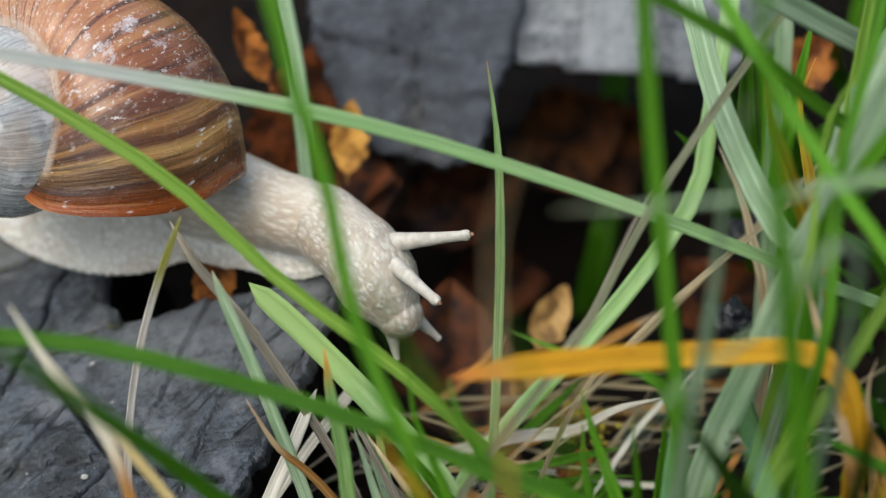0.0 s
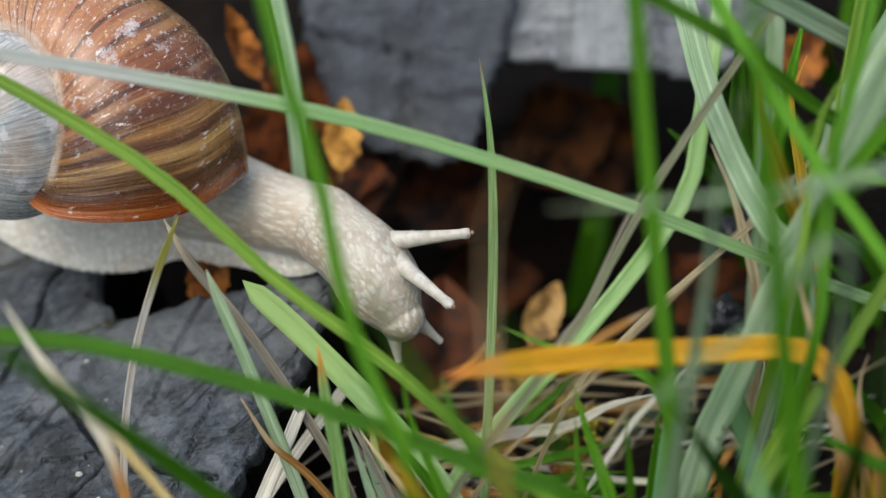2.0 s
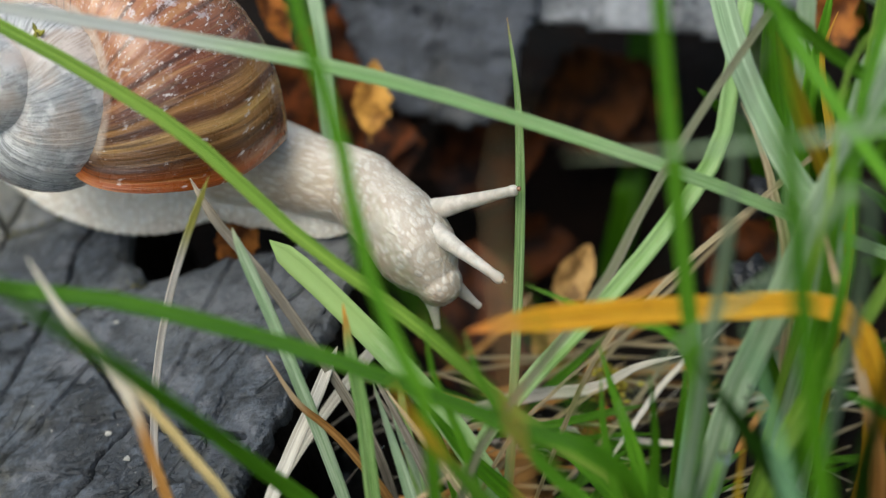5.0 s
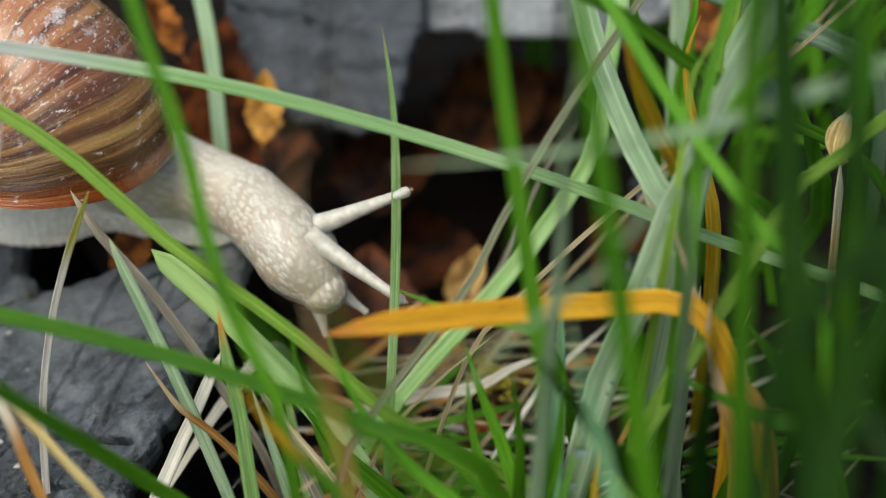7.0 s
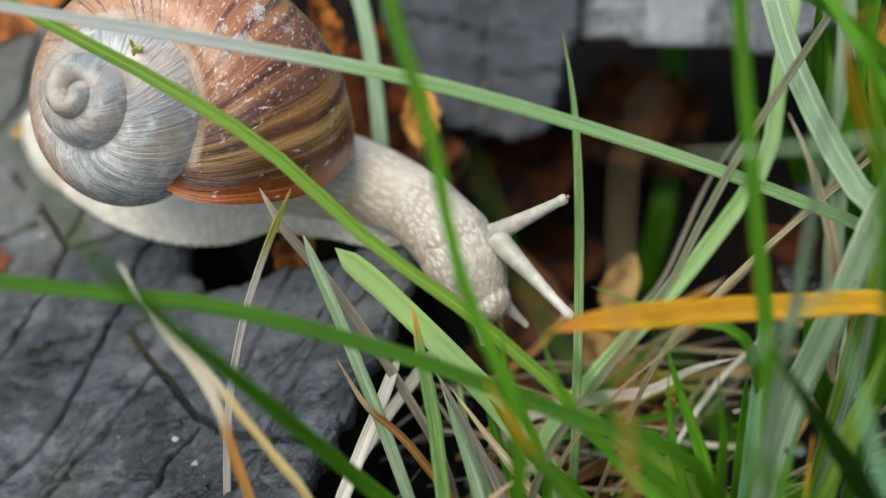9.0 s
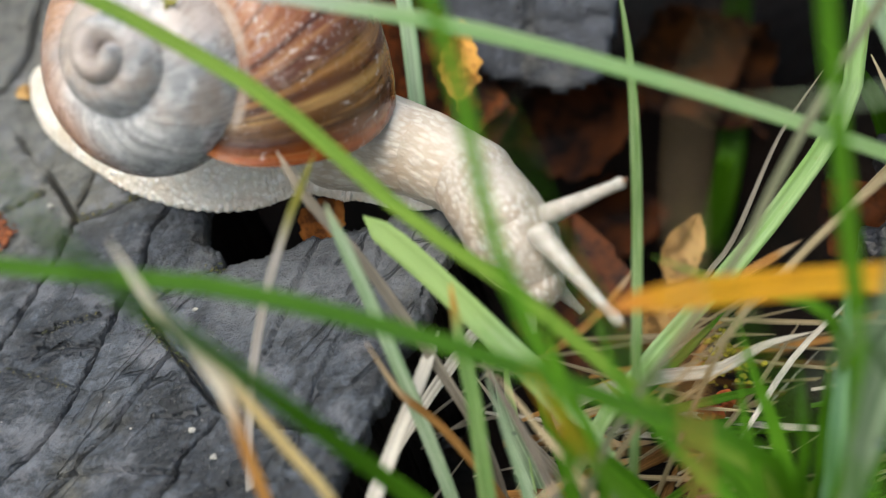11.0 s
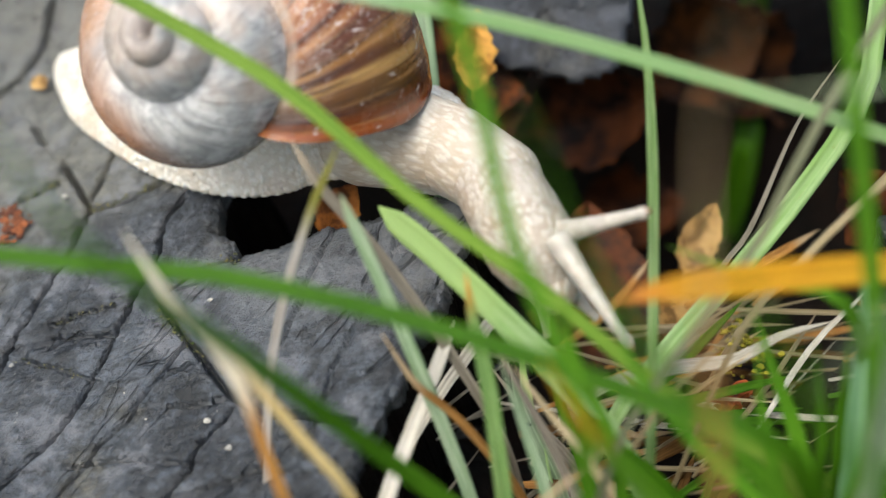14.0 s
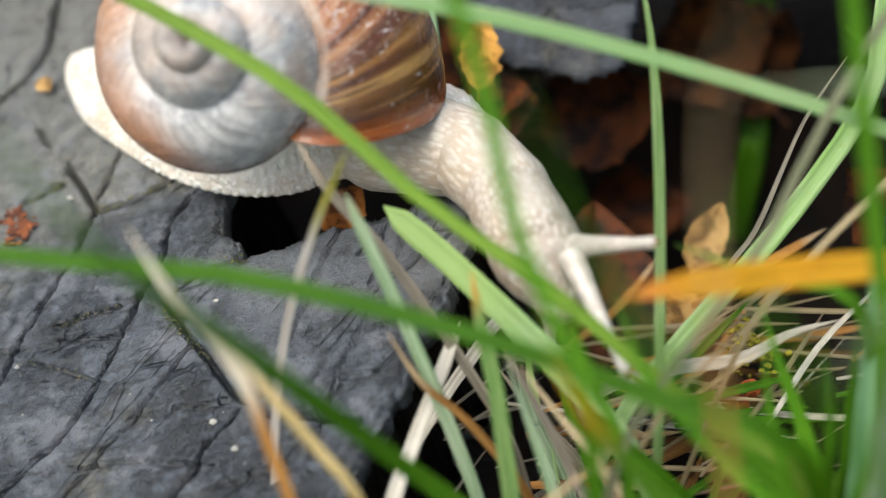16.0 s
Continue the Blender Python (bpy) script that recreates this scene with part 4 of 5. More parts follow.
blade("purplish mottled grass stalk in the tuft", PURPLE, 0.96, [(34.5, -62.5, -27.0), (41.7, -54.5, 17.3), (47.7, -47.9, 24.9), (55.8, -38.9, 31.0), (60.2, -31.9, 35.8), (66.7, -22.7, 42.3), (75.3, -12.1, 49.8), (80.1, -6.4, 53.8), (95.8, 12.5, 67.2), (113.8, 34.1, 82.5)])
blade("broad soft green grass blade in the tuft", FRESH, 2.39, [(38.9, -38.5, -27.0), (44.1, -33.8, -7.4), (50.8, -27.8, 0.1), (59.6, -19.9, 5.8), (67.8, -11.9, 11.8), (75.3, -2.7, 18.7), (77.5, 7.2, 26.1), (82.6, 29.3, 42.6), (88.4, 54.5, 61.5)], taper=0.80)
blade("upright green grass blade before the dark hollow", GREEN, 1.7, [(62.5, -75.2, -27.0), (62.4, -69.2, 23.7), (62.4, -64.2, 35.4), (62.3, -60.5, 41.8), (60.7, -55.9, 50.0), (58.7, -50.3, 59.9), (56.9, -45.1, 69.5), (55.3, -40.3, 78.7), (50.9, -27.4, 103.2), (45.8, -12.8, 131.2)])
blade("broad pale grey-green grass blade", PALE, 2.91, [(84.6, -50.2, -27.0), (80.7, -39.0, 35.1), (78.7, -33.4, 39.1), (75.8, -25.2, 40.6), (72.4, -13.0, 43.5), (70.1, 1.1, 47.6), (65.7, 27.6, 55.3), (60.6, 57.9, 64.2)])
blade("pale upright grass blade at the back", PALE, 2.67, [(86.2, -21.2, -27.0), (86.6, -16.0, -8.8), (87.1, -8.8, 1.1), (88.1, 6.0, 15.3), (88.8, 17.3, 26.1), (89.0, 23.0, 31.6), (89.6, 43.2, 50.9), (90.3, 66.3, 73.0)])
blade("yellow spotted grass blade in the tuft", OCHRE, 1.91, [(86.2, -30.8, -27.0), (81.4, -30.9, 35.0), (77.4, -31.0, 47.2), (73.8, -31.1, 55.4), (71.1, -31.3, 62.5)], taper=0.85)
blade("green grass blade slanting through the tuft", GREEN, 1.56, [(122.3, -11.9, -27.0), (113.4, -14.3, 20.9), (91.2, -20.5, 43.1), (80.8, -23.4, 52.1), (70.7, -26.5, 62.2), (59.0, -31.8, 72.4), (39.0, -40.9, 89.8), (16.2, -51.3, 109.6)])
blade("pale striped grass blade at the back of the tuft", PALE, 2.99, [(123.4, 8.9, -27.0), (114.9, 4.5, 23.7), (93.6, -6.3, 45.0), (84.0, -11.2, 53.3), (74.9, -16.6, 61.4), (55.7, -27.8, 78.5), (33.8, -40.6, 98.0)])
blade("pale blue-green grass blade reaching over the others", PALE, 1.85, [(139.3, -41.0, -27.0), (127.9, -44.4, 82.7), (85.3, -56.9, 78.5), (71.1, -61.0, 76.2), (56.3, -63.3, 75.5), (46.1, -64.5, 75.5)])
blade("broad blue-green grass blade with dew", PALE, 3.50, [(65.3, -60.5, -27.0), (67.9, -54.6, 3.7), (70.0, -49.7, 15.2), (71.8, -45.5, 22.6), (75.4, -40.9, 31.2), (78.2, -36.4, 39.5), (82.0, -31.9, 48.3), (86.0, -27.4, 57.5), (96.4, -15.9, 80.8), (108.1, -2.7, 107.5)])
blade("deep green grass blade hanging before the snail", GREEN, 1.45, [(41.2, -73.2, -27.0), (36.8, -67.3, 37.4), (33.1, -62.3, 48.3), (29.7, -57.7, 55.7), (28.2, -53.7, 62.0), (26.5, -50.4, 67.3), (24.1, -47.0, 73.0), (22.0, -43.2, 79.4), (14.3, -29.4, 102.5), (5.5, -13.6, 129.0)])
blade("pale grass blade behind the snail", PALE, 2.32, [(25.2, -0.9, -27.0), (24.0, 7.0, -3.6), (22.8, 15.4, 4.6), (21.1, 27.0, 11.8), (18.6, 36.6, 17.8), (12.6, 59.9, 32.1), (5.8, 86.5, 48.5)])
blade("broad deep green grass blade before the others", DEEP, 1.36, [(66.4, -97.2, -27.0), (58.5, -94.6, 57.8), (52.0, -92.3, 68.0), (48.0, -90.9, 72.5), (43.0, -88.3, 80.1), (39.7, -85.8, 87.3)])
blade("thin rusty dry stalk before the grass", RUST, 0.68, [(47.9, -92.3, -27.0), (45.8, -90.3, 43.2), (44.0, -88.7, 55.9), (41.9, -86.6, 68.2), (40.1, -85.1, 80.9), (38.9, -84.4, 92.8), (40.1, -84.7, 101.1)])
blade("deep green grass blade hanging across the head", GREEN, 0.95, [(62.3, -77.3, -27.0), (56.7, -77.2, 27.8), (52.1, -77.1, 39.6), (46.1, -77.0, 50.9), (39.4, -77.7, 62.7), (33.4, -78.9, 75.4), (29.8, -80.2, 86.7), (28.5, -80.9, 90.4)])
blade("broad green blade with a yellowed tip", TURNING, 1.9, [(53.5, -68.1, -27.0), (47.6, -68.3, 19.6), (42.6, -68.4, 31.3), (39.1, -68.5, 37.3), (35.2, -68.8, 44.8), (32.5, -68.9, 51.0)])
blade("narrow blue-green grass blade in the tuft", PALE, 1.49, [(61.3, -74.2, -27.0), (61.5, -70.7, 22.6), (61.7, -67.7, 35.2), (61.9, -63.9, 47.8), (62.3, -60.3, 61.1), (61.8, -57.7, 71.8), (62.5, -56.0, 81.1)])
blade("soft blue-green grass blade in the tuft", BLUE, 2.17, [(69.6, -103.7, -27.0), (66.9, -93.9, 50.5), (64.6, -85.7, 58.9), (62.7, -78.8, 63.4), (61.3, -73.6, 66.8)])
blade("slender bright green blade in the tuft", LIME, 1.60, [(64.6, -71.0, -27.0), (70.5, -63.0, 19.2), (75.5, -56.3, 27.7), (78.2, -52.8, 30.7), (84.9, -44.6, 37.5), (91.7, -36.3, 44.4), (97.7, -32.6, 47.5), (119.5, -19.1, 58.7), (144.5, -3.7, 71.4)])
blade("slender green blade in the tuft", GREEN, 1.37, [(97.8, -67.3, -27.0), (91.4, -58.7, 43.5), (86.1, -51.6, 51.1), (81.4, -45.3, 55.1), (76.6, -39.5, 58.8), (70.5, -30.9, 64.4), (66.2, -25.0, 68.4), (51.6, -4.9, 81.5), (35.0, 17.9, 96.5)])
# the next four blades carry the shade on the right in their colour
blade("deep green grass blade close by", SHADED, 2.43, [(71.2, -109.7, -27.0), (71.9, -102.9, 62.9), (72.5, -97.3, 74.1), (73.1, -91.5, 82.7), (75.6, -88.9, 87.0), (80.2, -87.1, 91.0), (100.5, -79.4, 108.6), (123.7, -70.6, 128.8)])
blade("deep green grass blade close by", SHADED, 2.10, [(88.2, -98.5, -27.0), (84.5, -92.1, 73.8), (81.4, -86.7, 84.6), (79.8, -83.9, 88.8), (78.2, -79.3, 95.5), (77.0, -75.0, 102.1), (72.8, -59.7, 125.2), (68.1, -42.3, 151.6)])
blade("deep green grass blade close by", SHADED, 2.63, [(72.3, -112.7, -27.0), (73.3, -107.4, 70.6), (74.2, -103.1, 82.5), (74.9, -99.8, 89.4), (77.0, -97.6, 94.7), (86.5, -87.7, 119.1), (97.5, -76.3, 146.9)])
blade("deep green grass blade close by", SHADED, 2.03, [(89.7, -110.4, -27.0), (85.4, -102.1, 67.6), (81.8, -95.1, 76.8), (80.2, -92.1, 79.5), (76.9, -86.6, 84.4), (74.9, -82.9, 87.7)])
for name_, kind_, width_, shift in (("green grass blade close by", DEEP, 1.8, (3.5, 4.0, -6.0)), ("deep green grass blade close by", DEEP, 1.6, (9.0, 6.0, 4.0)), ("green grass blade close by, shade put into its colour", SHADED, 2.8, (13.0, -2.0, 2.0)),
                                    ("green grass blade close by", DEEP, 2.0, (7.0, -6.0, -14.0)), ("blue-green grass blade close by", BLUE, 1.7, (16.0, 9.0, -8.0)), ("green grass blade close by, shade put into its colour", SHADED, 2.4, (19.0, 3.0, 6.0))):
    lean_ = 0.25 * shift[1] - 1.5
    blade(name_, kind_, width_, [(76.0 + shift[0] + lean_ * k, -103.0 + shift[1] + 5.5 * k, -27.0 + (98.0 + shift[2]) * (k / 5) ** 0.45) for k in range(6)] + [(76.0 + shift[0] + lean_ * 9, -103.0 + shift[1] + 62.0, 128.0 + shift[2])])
blade("rusty withered blade in the tuft", RUST, 1.87, [(97.1, -60.0, -27.0), (90.8, -54.6, 19.7), (85.6, -50.2, 30.0), (82.7, -47.8, 33.9), (79.9, -44.7, 39.0), (77.6, -41.2, 44.7)])
blade("slender bright green blade in the tuft", LIME, 1.67, [(70.3, -69.4, -27.0), (72.6, -62.8, 4.7), (74.5, -57.3, 15.8), (76.1, -52.6, 22.6), (78.9, -48.5, 28.9), (81.1, -44.5, 35.0)])
blade("pale upright grass blade in the tuft", PALE, 2.50, [(85.7, -54.2, -27.0), (85.3, -50.5, -14.5), (84.4, -43.2, -4.7), (83.2, -33.4, 4.4), (83.6, -25.9, 11.4)])
blade("slender green blade in the tuft", GREEN, 1.26, [(76.7, -61.1, -27.0), (77.7, -52.5, 39.8), (78.6, -45.3, 49.7), (79.6, -36.2, 58.5), (82.0, -29.9, 64.7), (83.2, -25.3, 69.1), (88.3, -5.6, 88.4), (94.0, 16.9, 110.3)])
blade("slender bright green blade in the tuft", LIME, 1.04, [(75.3, -52.3, -27.0), (77.0, -43.8, 41.1), (78.3, -36.7, 51.0), (79.5, -30.6, 56.9), (82.7, -27.2, 60.4), (86.5, -25.4, 62.4)])
blade("dark green blade bent to the ground", DEEP, 2.60, [(106.4, -65.1, -27.0), (95.6, -60.9, 25.9), (86.6, -57.5, 31.6), (81.3, -55.5, 33.2), (76.7, -53.5, 34.7)])
blade("green blade carrying a drop of water", GREEN, 1.77, [(59.7, -80.3, -27.0), (62.8, -72.1, 20.0), (65.4, -65.2, 29.7), (66.3, -62.9, 32.1), (66.9, -60.6, 34.3)])
blade("yellow withered blade in the tuft", OCHRE, 1.64, [(93.5, -66.5, -27.0), (90.4, -58.0, 14.5), (87.8, -50.9, 24.1), (85.7, -45.0, 29.7), (84.2, -41.0, 33.4)])
blade("rusty withered blade in the tuft", RUST, 1.23, [(89.5, -64.9, -27.0), (88.6, -56.2, 16.1), (87.8, -49.0, 26.0), (87.4, -45.0, 29.8), (88.4, -42.6, 32.2)])
blade("yellow withered blade in the tuft", OCHRE, 1.69, [(67.4, -81.5, -27.0), (68.2, -72.8, 13.8), (68.8, -65.6, 23.7), (69.0, -62.7, 26.5), (69.6, -59.0, 30.1)])
blade("yellow withered blade in the tuft", OCHRE, 1.87, [(91.3, -30.9, -27.0), (88.9, -22.4, 19.0), (86.9, -15.3, 28.7), (85.9, -11.7, 32.2), (84.7, -6.0, 37.6), (86.6, -1.9, 41.7)])
blade("pale dry blade at the back", STRAW, 1.69, [(89.0, -22.4, -27.0), (85.5, -14.0, 6.0), (82.6, -7.0, 15.6), (81.0, -3.1, 19.2), (78.2, 1.3, 23.4)])
blade("thin dry straw stem in the litter", STRAW, 0.62, [(47.8, -44.4, -27.0), (56.1, -38.4, 15.4), (63.1, -33.5, 23.6), (67.8, -30.1, 27.1), (74.5, -26.0, 31.5), (95.4, -13.4, 45.0), (119.4, 1.1, 60.5)])
blade("thin dry straw stem in the litter", STRAW, 0.62, [(37.1, -52.1, -27.0), (45.4, -46.1, 7.3), (52.3, -41.1, 15.5), (54.4, -39.7, 17.0), (60.4, -36.4, 20.6)])
blade("thin grey dry grass stem", GREYSTRAW, 0.64, [(50.1, -22.1, -27.0), (53.9, -18.1, -10.5), (59.8, -12.1, -2.1), (63.4, -8.4, 1.2), (69.1, 1.1, 9.8), (74.8, 7.4, 15.5)])
blade("thin dry straw stem in the litter", STRAW, 0.70, [(55.2, -23.8, -27.0), (60.6, -19.8, -8.1), (67.7, -14.6, -0.4), (71.9, -11.5, 2.4), (78.8, -6.3, 7.1), (98.5, 8.6, 20.4), (121.0, 25.5, 35.6)])
blade("flat bleached straw on the litter", BONE, 1.75, [(36.6, -25.0, -27.0), (42.6, -25.6, -11.0), (51.9, -26.6, -4.4), (59.3, -27.4, -1.6), (64.9, -26.5, 2.1), (70.4, -26.7, 4.8)])
blade("flat bleached straw on the litter", STRAW, 0.81, [(44.5, -30.6, -27.0), (47.1, -30.2, -17.2), (53.9, -29.3, -6.9), (57.9, -28.7, -2.6), (60.9, -28.3, 0.7)])
blade("flat bleached straw on the litter", STRAW, 0.82, [(35.6, -28.7, -27.0), (42.6, -28.9, -9.5), (52.6, -29.1, -6.7), (59.1, -29.3, -6.9), (65.9, -29.6, -7.3)])
blade("green grass blade before the litter", GREEN, 2.06, [(68.1, -66.1, -27.0), (65.3, -60.4, -0.8), (62.6, -55.0, 10.2), (60.5, -50.8, 16.4), (57.6, -46.8, 22.5), (55.6, -43.5, 27.4)])
blade("blue-green grass blade before the litter", BLUE, 2.40, [(65.6, -67.3, -27.0), (66.0, -61.0, -0.8), (66.3, -55.0, 10.2), (66.9, -46.4, 21.8), (66.9, -39.8, 30.8)])
blade("deep green bent grass blade", DEEP, 2.5, [(61.9, -55.2, -27.0), (56.4, -52.7, -7.5), (49.4, -49.4, 1.9), (41.8, -45.9, 8.7), (36.2, -42.4, 15.1)])
blade("bright green blade bent over the litter", LIME, 2.08, [(82.1, -46.9, -27.0), (76.1, -44.9, -10.7), (67.0, -41.8, -4.8), (59.9, -39.4, -2.6), (52.1, -37.0, -0.4), (44.4, -32.7, 3.6)])
blade("pale green blade at the slate edge", PALE, 1.75, [(42.8, -42.0, -27.0), (38.5, -37.1, -13.9), (34.6, -32.7, -6.1), (32.2, -29.1, 0.2)])
blade("grey dry blade at the slate edge", GREYSTRAW, 1.23, [(48.5, -41.0, -27.0), (46.3, -39.3, -19.0), (39.2, -34.1, -11.2), (35.1, -31.0, -8.4), (30.4, -26.5, -4.2)])
blade("bleached straw beside the slate edge", BONE, 1.60, [(36.4, -10.1, -27.0), (32.0, -17.4, -5.6), (26.9, -26.0, -3.8), (22.9, -32.9, -4.7), (17.7, -43.7, -6.3)])
blade("dry straw at the slate edge", STRAW, 1.37, [(53.7, -61.0, -27.0), (47.2, -55.1, -1.3), (41.0, -49.3, 6.9), (36.1, -44.8, 11.0), (31.9, -40.8, 14.6)])
blade("grey dry blade at the slate edge", GREYSTRAW, 1.26, [(46.4, -58.2, -27.0), (42.6, -52.8, -6.3), (37.9, -46.3, 2.7), (34.3, -41.2, 7.4), (29.3, -35.0, 13.0)])
blade("pale green blade at the slate edge", PALE, 1.64, [(42.1, -63.5, -27.0), (38.9, -57.1, -3.8), (35.5, -50.3, 5.6), (33.0, -45.2, 10.4), (30.5, -40.2, 15.0)])
blade("snapped brown stem on the litter", RUST, 1.01, [(18.8, -68.7, -27.0), (28.0, -63.4, 10.3), (35.7, -59.1, 18.0), (38.2, -57.7, 19.5), (41.0, -56.1, 21.2)])
blade("green blade before the hollow", GREEN, 1.21, [(47.1, -58.4, -27.0), (42.6, -54.6, 13.3), (38.8, -51.4, 25.0), (37.1, -49.9, 29.1), (35.9, -47.4, 35.5)])
blade("soft green blade behind in the hollow", DEEP, 4.67, [(71.8, 36.6, -27.0), (71.2, 34.7, -49.2), (74.7, 45.6, -37.5), (75.3, 58.2, -23.9), (76.3, 77.3, -3.5), (77.4, 99.2, 19.9)])
blade("green grass blade in the tuft", GREEN, 1.56, [(79.9, -49.3, -27.0), (79.7, -45.1, 25.4), (79.5, -41.5, 37.8), (79.4, -38.1, 46.7), (81.3, -36.4, 52.6), (84.2, -35.2, 58.1), (97.1, -30.3, 82.4), (111.8, -24.5, 110.3)])
blade("pale grass blade in the tuft", PALE, 2.60, [(77.8, -47.4, -27.0), (80.2, -39.1, 23.3), (82.2, -32.1, 33.1), (84.5, -24.2, 40.9), (86.8, -17.7, 47.4), (90.4, -13.1, 52.1), (103.7, 4.1, 69.7), (119.0, 23.8, 89.9)])
blade("rusty withered blade in the tuft", RUST, 2.06, [(91.1, -60.5, -27.0), (87.3, -56.0, 16.1), (84.3, -52.2, 27.8), (82.0, -49.5, 34.1), (81.8, -47.4, 39.2)])
blade("bright green blade in the tuft", LIME, 1.56, [(82.5, -33.6, -27.0), (84.5, -25.2, 37.0), (86.2, -18.1, 46.9), (87.3, -13.5, 51.5), (88.4, -8.8, 56.0), (93.1, 10.9, 75.4), (98.5, 33.4, 97.5)])
blade("pale blade in the tuft", PALE, 1.91, [(77.1, -53.1, -27.0), (80.6, -44.9, 3.8), (83.5, -38.1, 13.5), (84.7, -35.2, 16.4), (85.9, -29.8, 21.7)])
blade("deep green grass blade in the litter", DEEP, 2.36, [(66.1, -62.6, -27.0), (66.2, -57.9, -4.7), (66.2, -52.6, 6.8), (66.2, -48.1, 14.0), (66.2, -43.2, 22.0)])
blade("green blade bent over the litter", GREEN, 2.45, [(74.8, -58.3, -27.0), (69.0, -54.6, -6.3), (62.0, -50.1, 2.3), (56.3, -46.4, 6.8), (49.5, -43.0, 11.4)])
blade("bright green blade bent over the litter", LIME, 1.52, [(79.1, -55.3, -27.0), (73.7, -51.7, -8.9), (66.2, -46.8, -1.4), (60.6, -43.0, 1.9), (54.2, -41.6, 3.2)])
blade("deep green grass blade before the litter", DEEP, 2.1, [(59.1, -72.1, -27.0), (61.7, -66.2, 7.7), (63.9, -61.3, 19.2), (65.5, -57.6, 25.4), (65.9, -52.9, 33.4)])
blade("deep green grass blade before the litter", DEEP, 1.89, [(61.7, -69.8, -27.0), (61.7, -63.6, 3.4), (61.7, -58.5, 14.9), (61.7, -54.0, 22.3), (60.6, -49.8, 29.5)])
blade("green grass blade before the litter", GREEN, 1.72, [(64.4, -66.1, -27.0), (61.8, -60.7, -0.6), (59.4, -55.7, 10.7), (56.8, -50.4, 19.4), (55.9, -46.6, 25.6)])
blade("green blade at the slate edge", GREEN, 1.45, [(45.7, -44.8, -27.0), (44.6, -43.2, -18.8), (41.2, -38.6, -7.6), (38.0, -34.3, -0.0), (36.3, -30.8, 6.1)])
blade("pale green blade at the slate edge", FRESH, 1.76, [(39.4, -43.1, -27.0), (39.1, -42.2, -23.0), (36.8, -36.2, -12.2), (34.7, -30.7, -4.9), (33.7, -26.4, 0.6)])
blade("green blade before the litter", GREEN, 1.9, [(73.0, -72.3, -27.0), (63.6, -67.1, 13.1), (55.8, -62.7, 20.6), (49.6, -59.2, 24.3), (43.3, -54.1, 29.5), (40.2, -49.0, 34.8)])
blade("pale grass blade in the tuft", PALE, 1.05, [(81.7, -61.1, -27.0), (72.2, -66.1, 70.0), (64.2, -70.3, 68.6), (57.1, -74.0, 64.7), (53.3, -76.7, 62.0), (51.0, -79.5, 59.3)])


def scattered(name, label, category, rows, material, seed):
    """Many thin pieces in one mesh, which nobody could count."""
    rng = np.random.RandomState(seed)
    verts, faces, uvs = [], [], []
    for base, tip, bend, width in rows(rng):
        mid = (np.array(base) + np.array(tip)) / 2 + np.array(bend)
        v, f, uv = ribbon([base, mid, tip], width, rng, rings=9)
        faces += [tuple(k + len(verts) for k in q) for q in f]
        verts += v
        uvs += uv
    ob = new(name, mesh_of(name, verts, faces, material, uvs))
    return tagged(ob, label, category, kind="stuff")


def litter(count, x0, x1, y0, y1, low, high, size, width):
    def rows(rng):
        for _ in range(count):
            x, y = rng.uniform(x0, x1), rng.uniform(y0, y1)
            a, l = rng.normal(0.35, 0.42), rng.uniform(*size)
            z = low + (high - low) * rng.rand()
            d = np.array([math.cos(a), math.sin(a), rng.uniform(-0.12, 0.12)]) * l
            yield (x - d[0] / 2, y - d[1] / 2, z - d[2] / 2), (x + d[0] / 2, y + d[1] / 2, z + d[2] / 2), rng.uniform(-0.05, 0.05, 3) * l, rng.uniform(*width)
    return rows


def tuft(count, x0, x1, y0, y1, high, width, lean=(0.0, 0.0)):
    def rows(rng):
        for _ in range(count):
            x, y, l = rng.uniform(x0, x1), rng.uniform(y0, y1), rng.uniform(*high)
            d = np.array([rng.normal(lean[0], 0.3), rng.normal(lean[1], 0.3), 1.0])
            d *= l / np.linalg.norm(d)
            b = np.array([x, y, -22.0])
            yield b, b + d, (rng.uniform(-8, 8), rng.uniform(-8, 8), rng.uniform(0, 6)), rng.uniform(*width)
    return rows


scattered("dry_litter", "matted golden dry grass on the soil", "dry grass", litter(150, 52, 120, -75, -12, -23, -8, (16, 50), (0.2, 0.75)), STRAW, 3)
scattered("dry_litter", "matted bleached dry grass on the soil", "dry grass", litter(40, 50, 120, -75, -12, -20, -7, (16, 50), (0.25, 1.0)), BONE, 13)
scattered("dry_litter", "matted rusty dry grass on the soil", "dry grass", litter(60, 40, 120, -75, 0, -24, -10, (8, 24), (0.4, 1.6)), RUST, 4)
scattered("dry_litter", "grey dry stems on the soil", "dry grass", litter(45, 20, 120, -90, -20, -24, -8, (12, 40), (0.2, 0.6)), GREYSTRAW, 6)
scattered("dry_litter", "brown rotting stems on the soil", "dry grass", litter(60, 40, 120, -80, -5, -26, -12, (8, 30), (0.5, 1.8)), BROWNSTALK, 16)
scattered("grass_tuft", "thin green shoots lying in the litter", "grass", litter(65, 48, 115, -75, -24, -20, -4, (10, 34), (0.5, 1.5)), GREEN, 17)
scattered("grass_tuft", "dense green grass behind the hollow", "grass", tuft(70, 96, 170, -30, 110, (30, 75), (1.4, 3.2)), GREEN, 7)
scattered("grass_tuft", "dense deep green grass round the slate", "grass", tuft(80, 92, 180, -90, 100, (25, 65), (1.4, 3.4), (-0.15, 0)), DEEP, 8)
